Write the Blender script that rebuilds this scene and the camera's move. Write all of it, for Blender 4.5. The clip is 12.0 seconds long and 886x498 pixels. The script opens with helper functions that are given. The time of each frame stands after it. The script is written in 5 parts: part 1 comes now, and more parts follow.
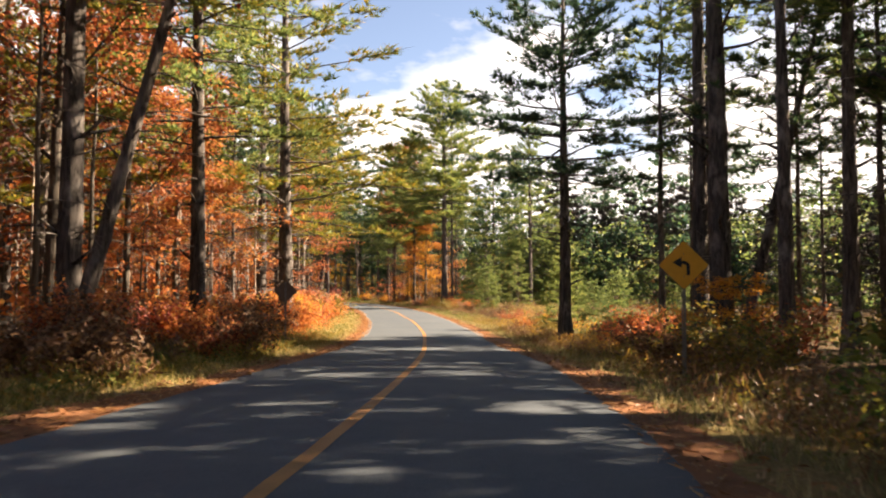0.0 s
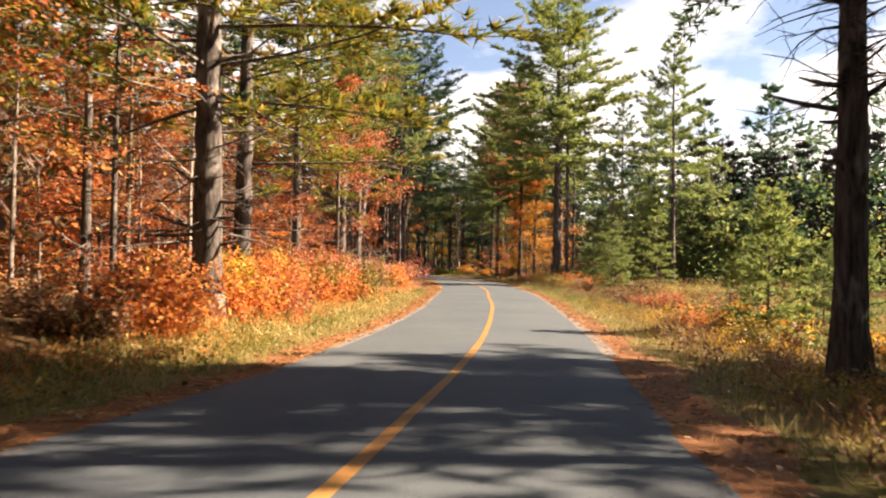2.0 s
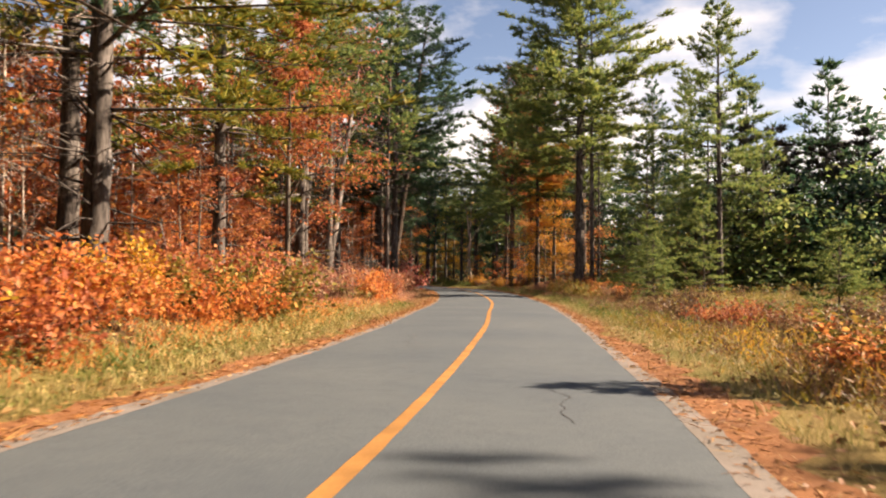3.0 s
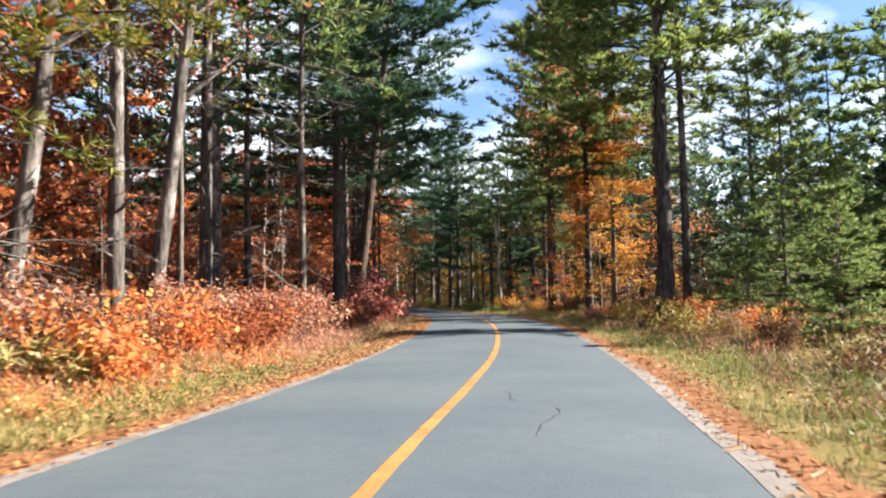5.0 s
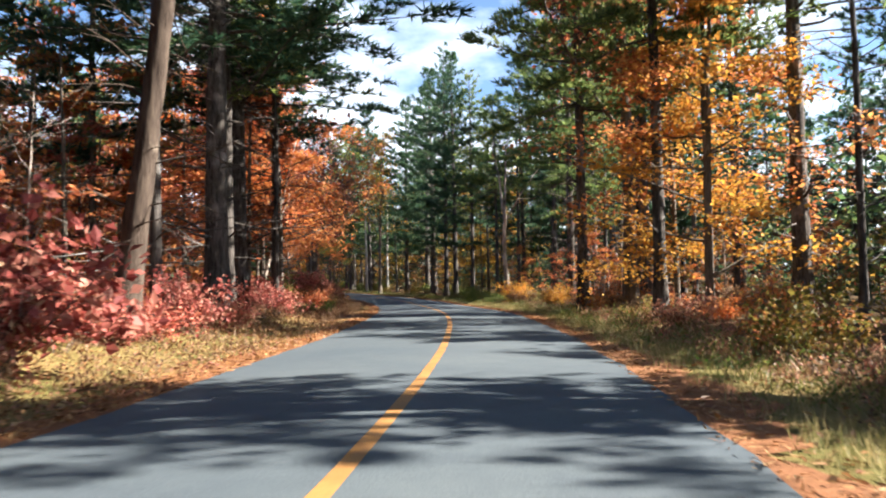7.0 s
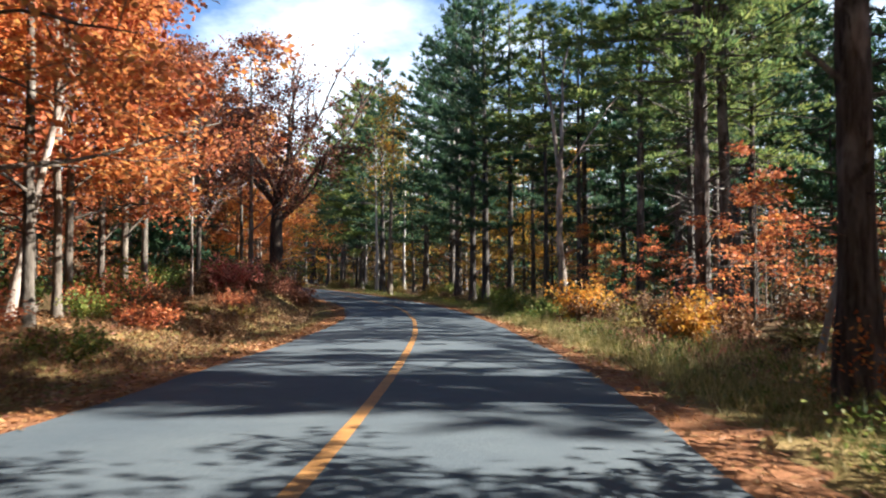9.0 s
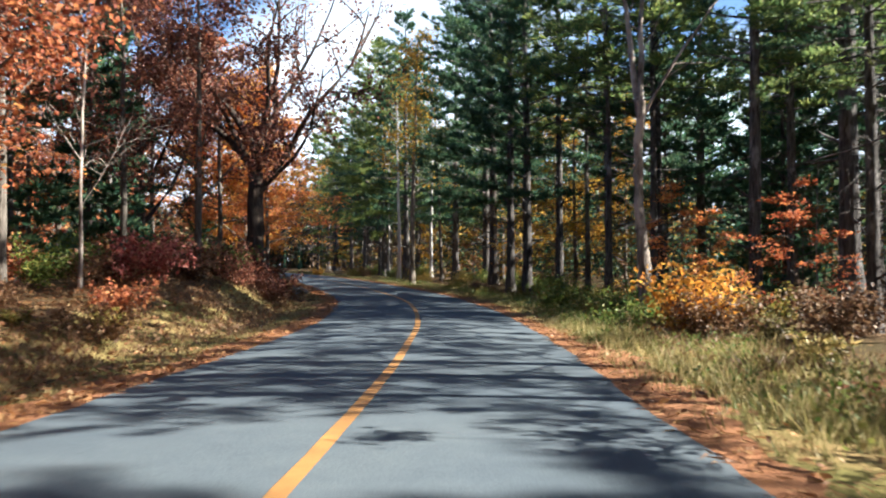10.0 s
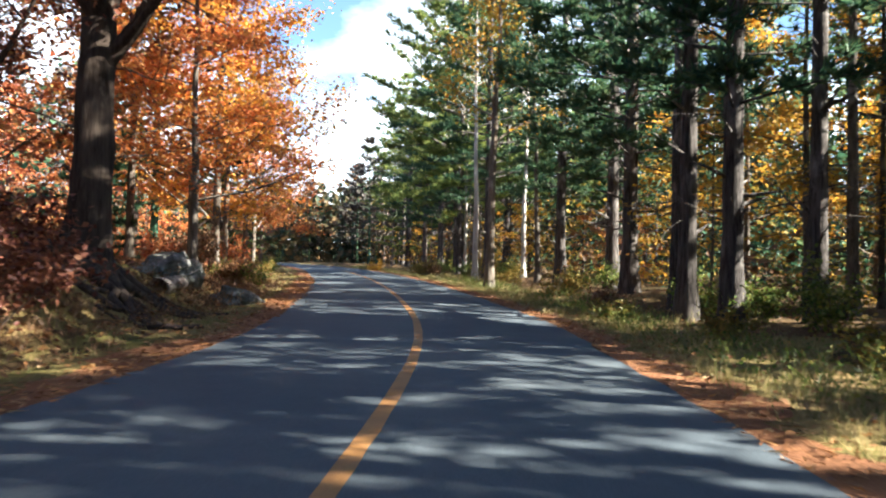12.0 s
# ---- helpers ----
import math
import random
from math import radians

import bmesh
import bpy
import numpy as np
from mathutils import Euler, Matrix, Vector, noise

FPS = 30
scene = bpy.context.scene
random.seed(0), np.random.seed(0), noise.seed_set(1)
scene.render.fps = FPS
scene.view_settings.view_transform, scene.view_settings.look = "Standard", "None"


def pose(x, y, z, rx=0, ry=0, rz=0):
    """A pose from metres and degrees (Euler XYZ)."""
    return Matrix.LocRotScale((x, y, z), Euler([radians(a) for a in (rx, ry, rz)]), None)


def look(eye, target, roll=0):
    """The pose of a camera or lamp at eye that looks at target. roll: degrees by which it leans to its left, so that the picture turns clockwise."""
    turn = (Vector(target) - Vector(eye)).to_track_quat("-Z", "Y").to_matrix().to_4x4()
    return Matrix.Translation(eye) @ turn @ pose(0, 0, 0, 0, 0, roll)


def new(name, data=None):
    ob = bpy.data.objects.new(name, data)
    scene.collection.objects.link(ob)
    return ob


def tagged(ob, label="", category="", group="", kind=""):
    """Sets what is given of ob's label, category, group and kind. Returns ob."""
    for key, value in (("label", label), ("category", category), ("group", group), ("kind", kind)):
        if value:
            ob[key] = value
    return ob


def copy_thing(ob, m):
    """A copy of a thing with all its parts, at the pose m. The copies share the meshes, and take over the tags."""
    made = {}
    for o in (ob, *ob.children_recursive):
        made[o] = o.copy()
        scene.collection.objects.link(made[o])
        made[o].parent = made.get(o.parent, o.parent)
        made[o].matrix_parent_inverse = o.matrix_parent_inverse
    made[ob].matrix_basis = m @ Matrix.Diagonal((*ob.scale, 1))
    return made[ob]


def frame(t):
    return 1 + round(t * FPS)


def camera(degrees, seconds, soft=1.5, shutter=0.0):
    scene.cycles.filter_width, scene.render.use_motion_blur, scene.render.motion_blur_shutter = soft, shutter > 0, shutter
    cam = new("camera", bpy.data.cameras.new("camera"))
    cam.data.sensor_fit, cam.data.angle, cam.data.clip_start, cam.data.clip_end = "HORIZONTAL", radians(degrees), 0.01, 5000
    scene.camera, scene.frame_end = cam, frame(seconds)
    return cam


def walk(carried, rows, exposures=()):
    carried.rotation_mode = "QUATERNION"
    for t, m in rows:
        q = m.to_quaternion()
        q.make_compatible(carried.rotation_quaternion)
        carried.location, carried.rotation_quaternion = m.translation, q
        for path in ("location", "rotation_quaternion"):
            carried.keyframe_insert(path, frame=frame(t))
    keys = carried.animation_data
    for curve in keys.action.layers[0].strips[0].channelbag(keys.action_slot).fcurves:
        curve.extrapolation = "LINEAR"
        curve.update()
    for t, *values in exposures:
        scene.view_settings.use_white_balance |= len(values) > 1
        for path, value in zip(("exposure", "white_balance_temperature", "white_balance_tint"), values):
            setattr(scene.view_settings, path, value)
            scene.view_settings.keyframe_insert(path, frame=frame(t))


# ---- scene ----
cam = camera(55.8, 12.0, soft=2.0, shutter=0.16)
METRES, EYE, TILT, LEAN, TURN = 152.0, 1.35, 2.9, 0.0, 0.0
ROWS = [
    (0.0, 0.0, 0.0, 0.0, 0.0, 0.0, -0.0),
    (0.5, 0.0022, 0.0366, -0.0019, 1.77, -1.07, -1.0),
    (1.0, 0.004, 0.074, -0.0043, 4.15, -1.61, -1.05),
    (1.5, 0.0054, 0.1127, -0.0072, 6.53, -1.82, -0.61),
    (2.0, 0.0061, 0.1524, -0.0104, 8.32, -1.7, -0.67),
    (2.5, 0.0061, 0.193, -0.0139, 9.56, -1.32, -0.49),
    (3.0, 0.0045, 0.234, -0.0171, 9.74, -0.79, -0.05),
    (5.0, -0.0074, 0.4101, -0.0257, 12.89, 0.82, 1.63),
    (5.5, -0.0114, 0.4524, -0.028, 14.09, 0.1, 1.62),
    (6.0, -0.016, 0.4951, -0.0303, 14.14, -0.75, 1.37),
    (6.5, -0.0213, 0.5379, -0.0323, 14.25, -0.54, 1.3),
    (7.0, -0.0267, 0.5805, -0.0342, 14.38, -0.05, 1.67),
    (9.0, -0.059, 0.7451, -0.0411, 17.54, -0.1, 0.94),
    (9.5, -0.0697, 0.7859, -0.0429, 18.79, -0.43, 0.81),
    (10.0, -0.081, 0.8262, -0.0449, 20.22, -0.93, 1.2),
    (10.5, -0.0935, 0.8663, -0.0473, 23.22, -1.0, 1.25),
    (11.0, -0.1067, 0.9052, -0.0494, 24.59, -0.14, 1.36),
    (11.5, -0.1209, 0.9434, -0.0515, 25.79, -0.44, 1.14),
    (12.0, -0.1364, 0.981, -0.0533, 27.19, -0.87, 0.06),
]
EXPOSURES = [(0.0, 2.5, 8000, 17), (1.0, 2.76, 7800, 16), (2.0, 2.37, 7900, 18), (2.5, 2.14, 8050, 20), (3.2, 1.87, 7600, 17), (4.6, 2.25, 6100, 9), (5.5, 2.42, 5950, 8), (6.5, 2.42, 5950, 8), (7.0, 2.52, 5950, 8), (8.8, 2.34, 5800, 7), (9.5, 2.48, 5750, 6), (10.4, 2.52, 5650, 4), (11.0, 2.6, 5650, 3), (11.5, 3.08, 5800, 4), (12.0, 3.1, 5900, 5)]
walk(cam, [(t, pose(0, 0, EYE, TILT, LEAN, TURN) @ pose(METRES * x, METRES * y, METRES * z, 90 + pitch, roll, yaw)) for t, x, y, z, yaw, pitch, roll in ROWS], EXPOSURES)

# ---- light ----
SUN_AZ, SUN_EL = 74.0, 32.0          # degrees clockwise from +y, degrees up
sun = new("sun", bpy.data.lights.new("sun", "SUN"))
sun.data.energy, sun.data.angle, sun.data.color = 5.0, radians(0.53), (1.0, 0.90, 0.76)
sun_from = Vector((math.sin(radians(SUN_AZ)) * math.cos(radians(SUN_EL)), math.cos(radians(SUN_AZ)) * math.cos(radians(SUN_EL)), math.sin(radians(SUN_EL))))
sun.matrix_world = look(sun_from * 100, (0, 0, 0))

world = bpy.data.worlds.new("sky")
scene.world = world
world.use_nodes = True
wn, wl = world.node_tree.nodes, world.node_tree.links
wn.clear()
w_out, w_bg, w_sky = wn.new("ShaderNodeOutputWorld"), wn.new("ShaderNodeBackground"), wn.new("ShaderNodeTexSky")
w_sky.sky_type, w_sky.sun_disc = "NISHITA", False
w_sky.sun_elevation, w_sky.sun_rotation = radians(SUN_EL), radians(SUN_AZ)
w_sky.air_density, w_sky.dust_density, w_sky.ozone_density = 0.7, 0.5, 1.5
w_co, w_sep, w_noise, w_ramp, w_mix = wn.new("ShaderNodeTexCoord"), wn.new("ShaderNodeSeparateXYZ"), wn.new("ShaderNodeTexNoise"), wn.new("ShaderNodeValToRGB"), wn.new("ShaderNodeMix")


def w_math(op, a, c, clamp=False):
    n = wn.new("ShaderNodeMath")
    n.operation, n.use_clamp = op, clamp
    for sock, v in zip(n.inputs, (a, c)):
        if isinstance(v, (int, float)):
            sock.default_value = v
        else:
            wl.new(v, sock)
    return n.outputs[0]


wl.new(w_co.outputs["Generated"], w_sep.inputs["Vector"])
w_up = w_math("MAXIMUM", w_sep.outputs["Z"], 0.0)
w_far = w_math("ADD", w_up, 0.22)
w_flat = wn.new("ShaderNodeCombineXYZ")
wl.new(w_math("DIVIDE", w_sep.outputs["X"], w_far), w_flat.inputs["X"])
wl.new(w_math("DIVIDE", w_sep.outputs["Y"], w_far), w_flat.inputs["Y"])
w_noise.inputs["Scale"].default_value, w_noise.inputs["Detail"].default_value, w_noise.inputs["Roughness"].default_value = 1.5, 7, 0.55
wl.new(w_flat.outputs["Vector"], w_noise.inputs["Vector"])
w_cover = w_math("SUBTRACT", w_math("ADD", w_noise.outputs["Fac"], 0.235), w_math("MULTIPLY", w_up, 1.0))
w_ramp.color_ramp.elements[0].position, w_ramp.color_ramp.elements[1].position = 0.42, 0.58
w_mix.data_type = "RGBA"
w_mix.inputs[7].default_value = (6.6, 6.8, 7.1, 1)
wl.new(w_cover, w_ramp.inputs["Fac"])
wl.new(w_ramp.outputs["Color"], w_mix.inputs[0])
wl.new(w_sky.outputs["Color"], w_mix.inputs[6])
wl.new(w_mix.outputs[2], w_bg.inputs["Color"])
wl.new(w_bg.outputs["Background"], w_out.inputs["Surface"])
w_bg.inputs["Strength"].default_value = 0.05

# ---- materials ----
def material(name, rough=0.9, spec=0.2):
    m = bpy.data.materials.new(name)
    m.use_nodes = True
    nt = m.node_tree
    b = nt.nodes["Principled BSDF"]
    b.inputs["Roughness"].default_value, b.inputs["Specular IOR Level"].default_value = rough, spec
    return m, nt, b


def ramp_node(nt, fac, stops, ease="LINEAR"):
    r = nt.nodes.new("ShaderNodeValToRGB")
    r.color_ramp.interpolation = ease
    el = r.color_ramp.elements
    while len(el) < len(stops):
        el.new(0.5)
    for e, (p, c) in zip(el, stops):
        e.position, e.color = p, (*c, 1)
    nt.links.new(fac, r.inputs["Fac"])
    return r.outputs["Color"]


def noise_node(nt, scale, detail=4, rough=0.6, stretch=(1, 1, 1), space="Object"):
    co, mp, n = nt.nodes.new("ShaderNodeTexCoord"), nt.nodes.new("ShaderNodeMapping"), nt.nodes.new("ShaderNodeTexNoise")
    mp.inputs["Scale"].default_value = stretch
    n.inputs["Scale"].default_value, n.inputs["Detail"].default_value, n.inputs["Roughness"].default_value = scale, detail, rough
    nt.links.new(co.outputs[space], mp.inputs["Vector"])
    nt.links.new(mp.outputs["Vector"], n.inputs["Vector"])
    return n.outputs["Fac"]


def mixed(nt, fac, a, b, mode="MIX"):
    m = nt.nodes.new("ShaderNodeMix")
    m.data_type, m.blend_type = "RGBA", mode
    for sock, v in ((m.inputs[0], fac), (m.inputs[6], a), (m.inputs[7], b)):
        if isinstance(v, (int, float)):
            sock.default_value = v
        elif isinstance(v, tuple):
            sock.default_value = (*v, 1)
        else:
            nt.links.new(v, sock)
    return m.outputs[2]


def bumped(nt, b, height, strength=0.5, dist=0.02):
    n = nt.nodes.new("ShaderNodeBump")
    n.inputs["Strength"].default_value, n.inputs["Distance"].default_value = strength, dist
    nt.links.new(height, n.inputs["Height"])
    nt.links.new(n.outputs["Normal"], b.inputs["Normal"])


def layered(name, fine, coarse, fine_scale, coarse_scale, rough=0.9, spec=0.2, bump=0.4, dist=0.02, stretch=(1, 1, 1)):
    """Fine grain from one ramp, multiplied by a slow variation from another."""
    m, nt, b = material(name, rough, spec)
    f = noise_node(nt, fine_scale, 5, 0.65, stretch)
    c = noise_node(nt, coarse_scale, 3, 0.5, stretch)
    col = mixed(nt, 1.0, ramp_node(nt, f, fine), ramp_node(nt, c, coarse), "MULTIPLY")
    nt.links.new(col, b.inputs["Base Color"])
    bumped(nt, b, f, bump, dist)
    return m


def leafy(name, colours, thin=0.4, rough=0.55):
    """Thin leaves: a colour of its own for every leaf, and light that shines through."""
    m, nt, b = material(name, rough, 0.25)
    g, o = nt.nodes.new("ShaderNodeNewGeometry"), nt.nodes.new("ShaderNodeObjectInfo")
    n = len(colours)
    col = ramp_node(nt, g.outputs["Random Per Island"], [(i / max(1, n - 1), c) for i, c in enumerate(colours)])
    shade = ramp_node(nt, o.outputs["Random"], [(0, (0.78, 0.80, 0.82)), (0.5, (1, 1, 1)), (1, (1.16, 1.08, 0.95))])
    col = mixed(nt, 1.0, col, shade, "MULTIPLY")
    nt.links.new(col, b.inputs["Base Color"])
    t, mx = nt.nodes.new("ShaderNodeBsdfTranslucent"), nt.nodes.new("ShaderNodeMixShader")
    nt.links.new(col, t.inputs["Color"])
    mx.inputs["Fac"].default_value = thin
    nt.links.new(b.outputs["BSDF"], mx.inputs[1])
    nt.links.new(t.outputs["BSDF"], mx.inputs[2])
    nt.links.new(mx.outputs["Shader"], nt.nodes["Material Output"].inputs["Surface"])
    return m


def bark(name, dark, light, patch, patch_at=0.62, scale=9.0):
    m, nt, b = material(name, 0.95, 0.1)
    o = nt.nodes.new("ShaderNodeObjectInfo")
    f = noise_node(nt, scale, 6, 0.7, (1, 1, 0.16))
    c = noise_node(nt, 1.3, 4, 0.6, (1, 1, 0.5))
    col = ramp_node(nt, f, [(0.35, dark), (0.65, light)])
    col = mixed(nt, ramp_node(nt, c, [(patch_at, (0, 0, 0)), (patch_at + 0.1, (1, 1, 1))]), col, patch)
    col = mixed(nt, 1.0, col, ramp_node(nt, o.outputs["Random"], [(0, (0.75, 0.75, 0.75)), (1, (1.15, 1.1, 1.05))]), "MULTIPLY")
    nt.links.new(col, b.inputs["Base Color"])
    bumped(nt, b, f, 1.0, 0.07)
    return m


def plain(name, col, rough=0.5, metal=0.0, vary=0.12):
    m, nt, b = material(name, rough, 0.4)
    b.inputs["Metallic"].default_value = metal
    lo, hi = tuple(v * (1 - vary) for v in col), tuple(v * (1 + vary) for v in col)
    nt.links.new(ramp_node(nt, noise_node(nt, 7, 4, 0.6), [(0.3, lo), (0.7, hi)]), b.inputs["Base Color"])
    return m


def worn_asphalt():
    m, nt, b = material("asphalt", 0.85, 0.25)
    f, c, p = noise_node(nt, 60, 5, 0.65), noise_node(nt, 0.35, 3, 0.5), noise_node(nt, 2.6, 5, 0.7)
    col = ramp_node(nt, f, [(0.3, (0.050, 0.061, 0.070)), (0.7, (0.104, 0.120, 0.132))])
    col = mixed(nt, 1.0, col, ramp_node(nt, c, [(0.3, (0.80, 0.83, 0.86)), (0.7, (1.06, 1.04, 1.0))]), "MULTIPLY")
    col = mixed(nt, 1.0, col, ramp_node(nt, p, [(0.32, (0.91, 0.91, 0.92)), (0.5, (1, 1, 1)), (0.68, (1.08, 1.07, 1.05))]), "MULTIPLY")
    nt.links.new(col, b.inputs["Base Color"])
    bumped(nt, b, f, 0.25, 0.006)
    return m


ASPHALT = worn_asphalt()
PAINT = layered("yellow_paint", [(0.3, (0.28, 0.135, 0.036)), (0.7, (0.375, 0.19, 0.055))], [(0.35, (0.72, 0.7, 0.7)), (0.6, (1.05, 1, 1))], 40, 1.6, 0.7, 0.3, 0.2, 0.004)
TAR = plain("crack_tar", (0.03, 0.03, 0.032), 0.8)
GRIT = layered("pale_grit", [(0.3, (0.155, 0.138, 0.125)), (0.7, (0.255, 0.232, 0.212))], [(0.3, (0.75, 0.72, 0.68)), (0.7, (1.05, 1, 1))], 70, 0.9, 0.95, 0.15, 0.6, 0.01)
NEEDLES = layered("needle_litter", [(0.3, (0.15, 0.065, 0.030)), (0.7, (0.36, 0.175, 0.088))], [(0.3, (0.65, 0.62, 0.6)), (0.7, (1.1, 1.05, 1)) ], 45, 0.8, 0.95, 0.1, 0.7, 0.02)
TURF = layered("dry_turf", [(0.28, (0.075, 0.058, 0.022)), (0.5, (0.19, 0.14, 0.058)), (0.72, (0.31, 0.23, 0.105))], [(0.35, (0.62, 0.72, 0.5)), (0.65, (1.1, 1.0, 0.95))], 26, 0.5, 0.95, 0.1, 0.8, 0.04)
SOIL = layered("forest_floor", [(0.28, (0.03, 0.021, 0.012)), (0.5, (0.10, 0.062, 0.032)), (0.72, (0.20, 0.125, 0.066))], [(0.35, (0.55, 0.62, 0.45)), (0.65, (1.1, 1.0, 0.95))], 22, 0.22, 0.95, 0.1, 0.8, 0.05)

PINE_BARK = bark("pine_bark", (0.026, 0.022, 0.021), (0.145, 0.128, 0.116), (0.245, 0.222, 0.206), 0.53)
GREY_BARK = bark("grey_bark", (0.068, 0.056, 0.045), (0.180, 0.154, 0.128), (0.255, 0.232, 0.203), 0.55)
OAK_BARK = bark("oak_bark", (0.025, 0.018, 0.015), (0.091, 0.070, 0.056), (0.210, 0.175, 0.140), 0.63, 7)
PALE_BARK = bark("peeling_pale_bark", (0.05, 0.038, 0.032), (0.34, 0.29, 0.25), (0.47, 0.40, 0.35), 0.48, 5)
BIRCH_BARK = bark("birch_bark", (0.240, 0.224, 0.208), (0.496, 0.480, 0.448), (0.080, 0.072, 0.064), 0.66, 5)
ROCK = layered("grey_rock", [(0.3, (0.07, 0.068, 0.062)), (0.55, (0.16, 0.155, 0.145)), (0.75, (0.27, 0.26, 0.24))], [(0.35, (0.5, 0.55, 0.46)), (0.65, (1.1, 1.1, 1.1))], 9, 2.2)
TWIG = layered("twig_bark", [(0.3, (0.055, 0.04, 0.03)), (0.7, (0.17, 0.13, 0.10))], [(0.3, (0.8, 0.8, 0.8)), (0.7, (1.1, 1.1, 1.1))], 14, 1.0)

PINE_GREEN = leafy("pine_needles", [(0.055, 0.10, 0.038), (0.11, 0.17, 0.056), (0.20, 0.25, 0.075), (0.30, 0.31, 0.10)], 0.62)
PINE_DARK = leafy("dark_pine_needles", [(0.025, 0.062, 0.040), (0.042, 0.098, 0.055), (0.072, 0.132, 0.066), (0.12, 0.165, 0.070)], 0.42)
PINE_GOLD = leafy("yellowing_pine_needles", [(0.052, 0.093, 0.020), (0.145, 0.175, 0.032), (0.269, 0.248, 0.040), (0.415, 0.259, 0.040)], 0.35)
ORANGE = leafy("orange_leaves", [(0.30, 0.078, 0.030), (0.52, 0.165, 0.056), (0.63, 0.25, 0.078), (0.64, 0.35, 0.105)], 0.55)
RUST = leafy("russet_leaves", [(0.16, 0.042, 0.024), (0.31, 0.085, 0.040), (0.46, 0.15, 0.060), (0.54, 0.23, 0.085)], 0.45)
BLUSH = leafy("pinkish_leaves", [(0.2, 0.065, 0.052), (0.34, 0.14, 0.1), (0.43, 0.23, 0.15), (0.42, 0.3, 0.18)], 0.4)
MAROON = leafy("dark_maroon_leaves", [(0.075, 0.026, 0.02), (0.16, 0.053, 0.034), (0.25, 0.09, 0.05), (0.33, 0.145, 0.075)], 0.35)
CRIMSON = leafy("crimson_leaves", [(0.18, 0.035, 0.03), (0.36, 0.085, 0.068), (0.5, 0.16, 0.12), (0.55, 0.26, 0.18)], 0.4)
YELLOW = leafy("yellow_leaves", [(0.33, 0.155, 0.022), (0.52, 0.265, 0.034), (0.61, 0.37, 0.052), (0.35, 0.255, 0.04)], 0.45)
GOLD = leafy("golden_orange_leaves", [(0.42, 0.15, 0.026), (0.58, 0.26, 0.04), (0.64, 0.35, 0.058), (0.5, 0.29, 0.05)], 0.5)
OCHRE = leafy("olive_yellow_leaves", [(0.079, 0.088, 0.020), (0.174, 0.150, 0.031), (0.286, 0.214, 0.048), (0.332, 0.174, 0.048)], 0.4)
GREEN = leafy("green_leaves", [(0.048, 0.085, 0.018), (0.095, 0.145, 0.028), (0.175, 0.205, 0.046), (0.25, 0.225, 0.055)], 0.4)
BROWN = leafy("withered_brown_leaves", [(0.068, 0.038, 0.022), (0.135, 0.071, 0.038), (0.225, 0.12, 0.06), (0.27, 0.18, 0.098)], 0.3)
GRASS = leafy("autumn_grass", [(0.098, 0.117, 0.029), (0.234, 0.205, 0.069), (0.390, 0.312, 0.127), (0.488, 0.370, 0.176)], 0.35)
GRASS_GREEN = leafy("green_verge_grass", [(0.045, 0.075, 0.015), (0.09, 0.128, 0.026), (0.165, 0.18, 0.045), (0.27, 0.225, 0.083)], 0.35)
LITTER = leafy("fallen_leaves", [(0.12, 0.053, 0.022), (0.225, 0.098, 0.038), (0.345, 0.165, 0.06), (0.375, 0.247, 0.112)], 0.2)
FAR_MIX = leafy("far_forest_leaves", [(0.022, 0.036, 0.02), (0.045, 0.06, 0.028), (0.11, 0.08, 0.036), (0.17, 0.1, 0.042)], 0.25)

# ---- the road's line and the lie of the land ----
LINE = [(-9.5, -60), (-5.2, -28), (-2.6, -10), (-1.2, 6), (-0.72, 15), (-0.58, 24), (-0.72, 33), (-0.93, 41.5), (-1.42, 50), (-2.2, 60), (-3.25, 70), (-4.36, 81), (-5.78, 91),
        (-7.55, 101), (-9.5, 110), (-12.0, 120), (-15.0, 130), (-18.5, 140.4), (-22.5, 151), (-27.3, 161.3), (-33.2, 171), (-41, 182.5), (-51, 196), (-64, 212), (-84, 233), (-112, 258), (-150, 288)]
RISE = [(-60, 0.1), (0, 0.0), (6, -0.01), (11, -0.08), (17, -0.22), (23, -0.41), (29.5, -0.62), (36, -0.76), (48, -0.8), (62, -0.77), (75, -0.78), (88, -0.72), (100, -0.62), (113, -0.52), (126, -0.47), (138, -0.53), (150, -0.52),
        (162, -0.28), (175, 0.05), (190, 0.45), (205, 0.85), (225, 1.4), (290, 3.0)]


def spline(pts, step=1.0):
    p = np.array(pts, float)
    p = np.vstack([2 * p[0] - p[1], p, 2 * p[-1] - p[-2]])
    out = []
    for i in range(1, len(p) - 2):
        n = max(2, int(np.linalg.norm(p[i + 1] - p[i]) / step))
        u = np.linspace(0, 1, n, endpoint=False)[:, None]
        a, b, c, d = p[i - 1], p[i], p[i + 1], p[i + 2]
        out.append(0.5 * (2 * b + (c - a) * u + (2 * a - 5 * b + 4 * c - d) * u ** 2 + (3 * b - a - 3 * c + d) * u ** 3))
    return np.vstack([*out, p[-2:-1]])


MID = spline(LINE)
TAN = np.gradient(MID, axis=0)
TAN /= np.linalg.norm(TAN, axis=1)[:, None]
NORM = np.stack([TAN[:, 1], -TAN[:, 0]], 1)           # to the right of the road
RY, RZ = [r[0] for r in RISE], [r[1] for r in RISE]
HALF = 3.1


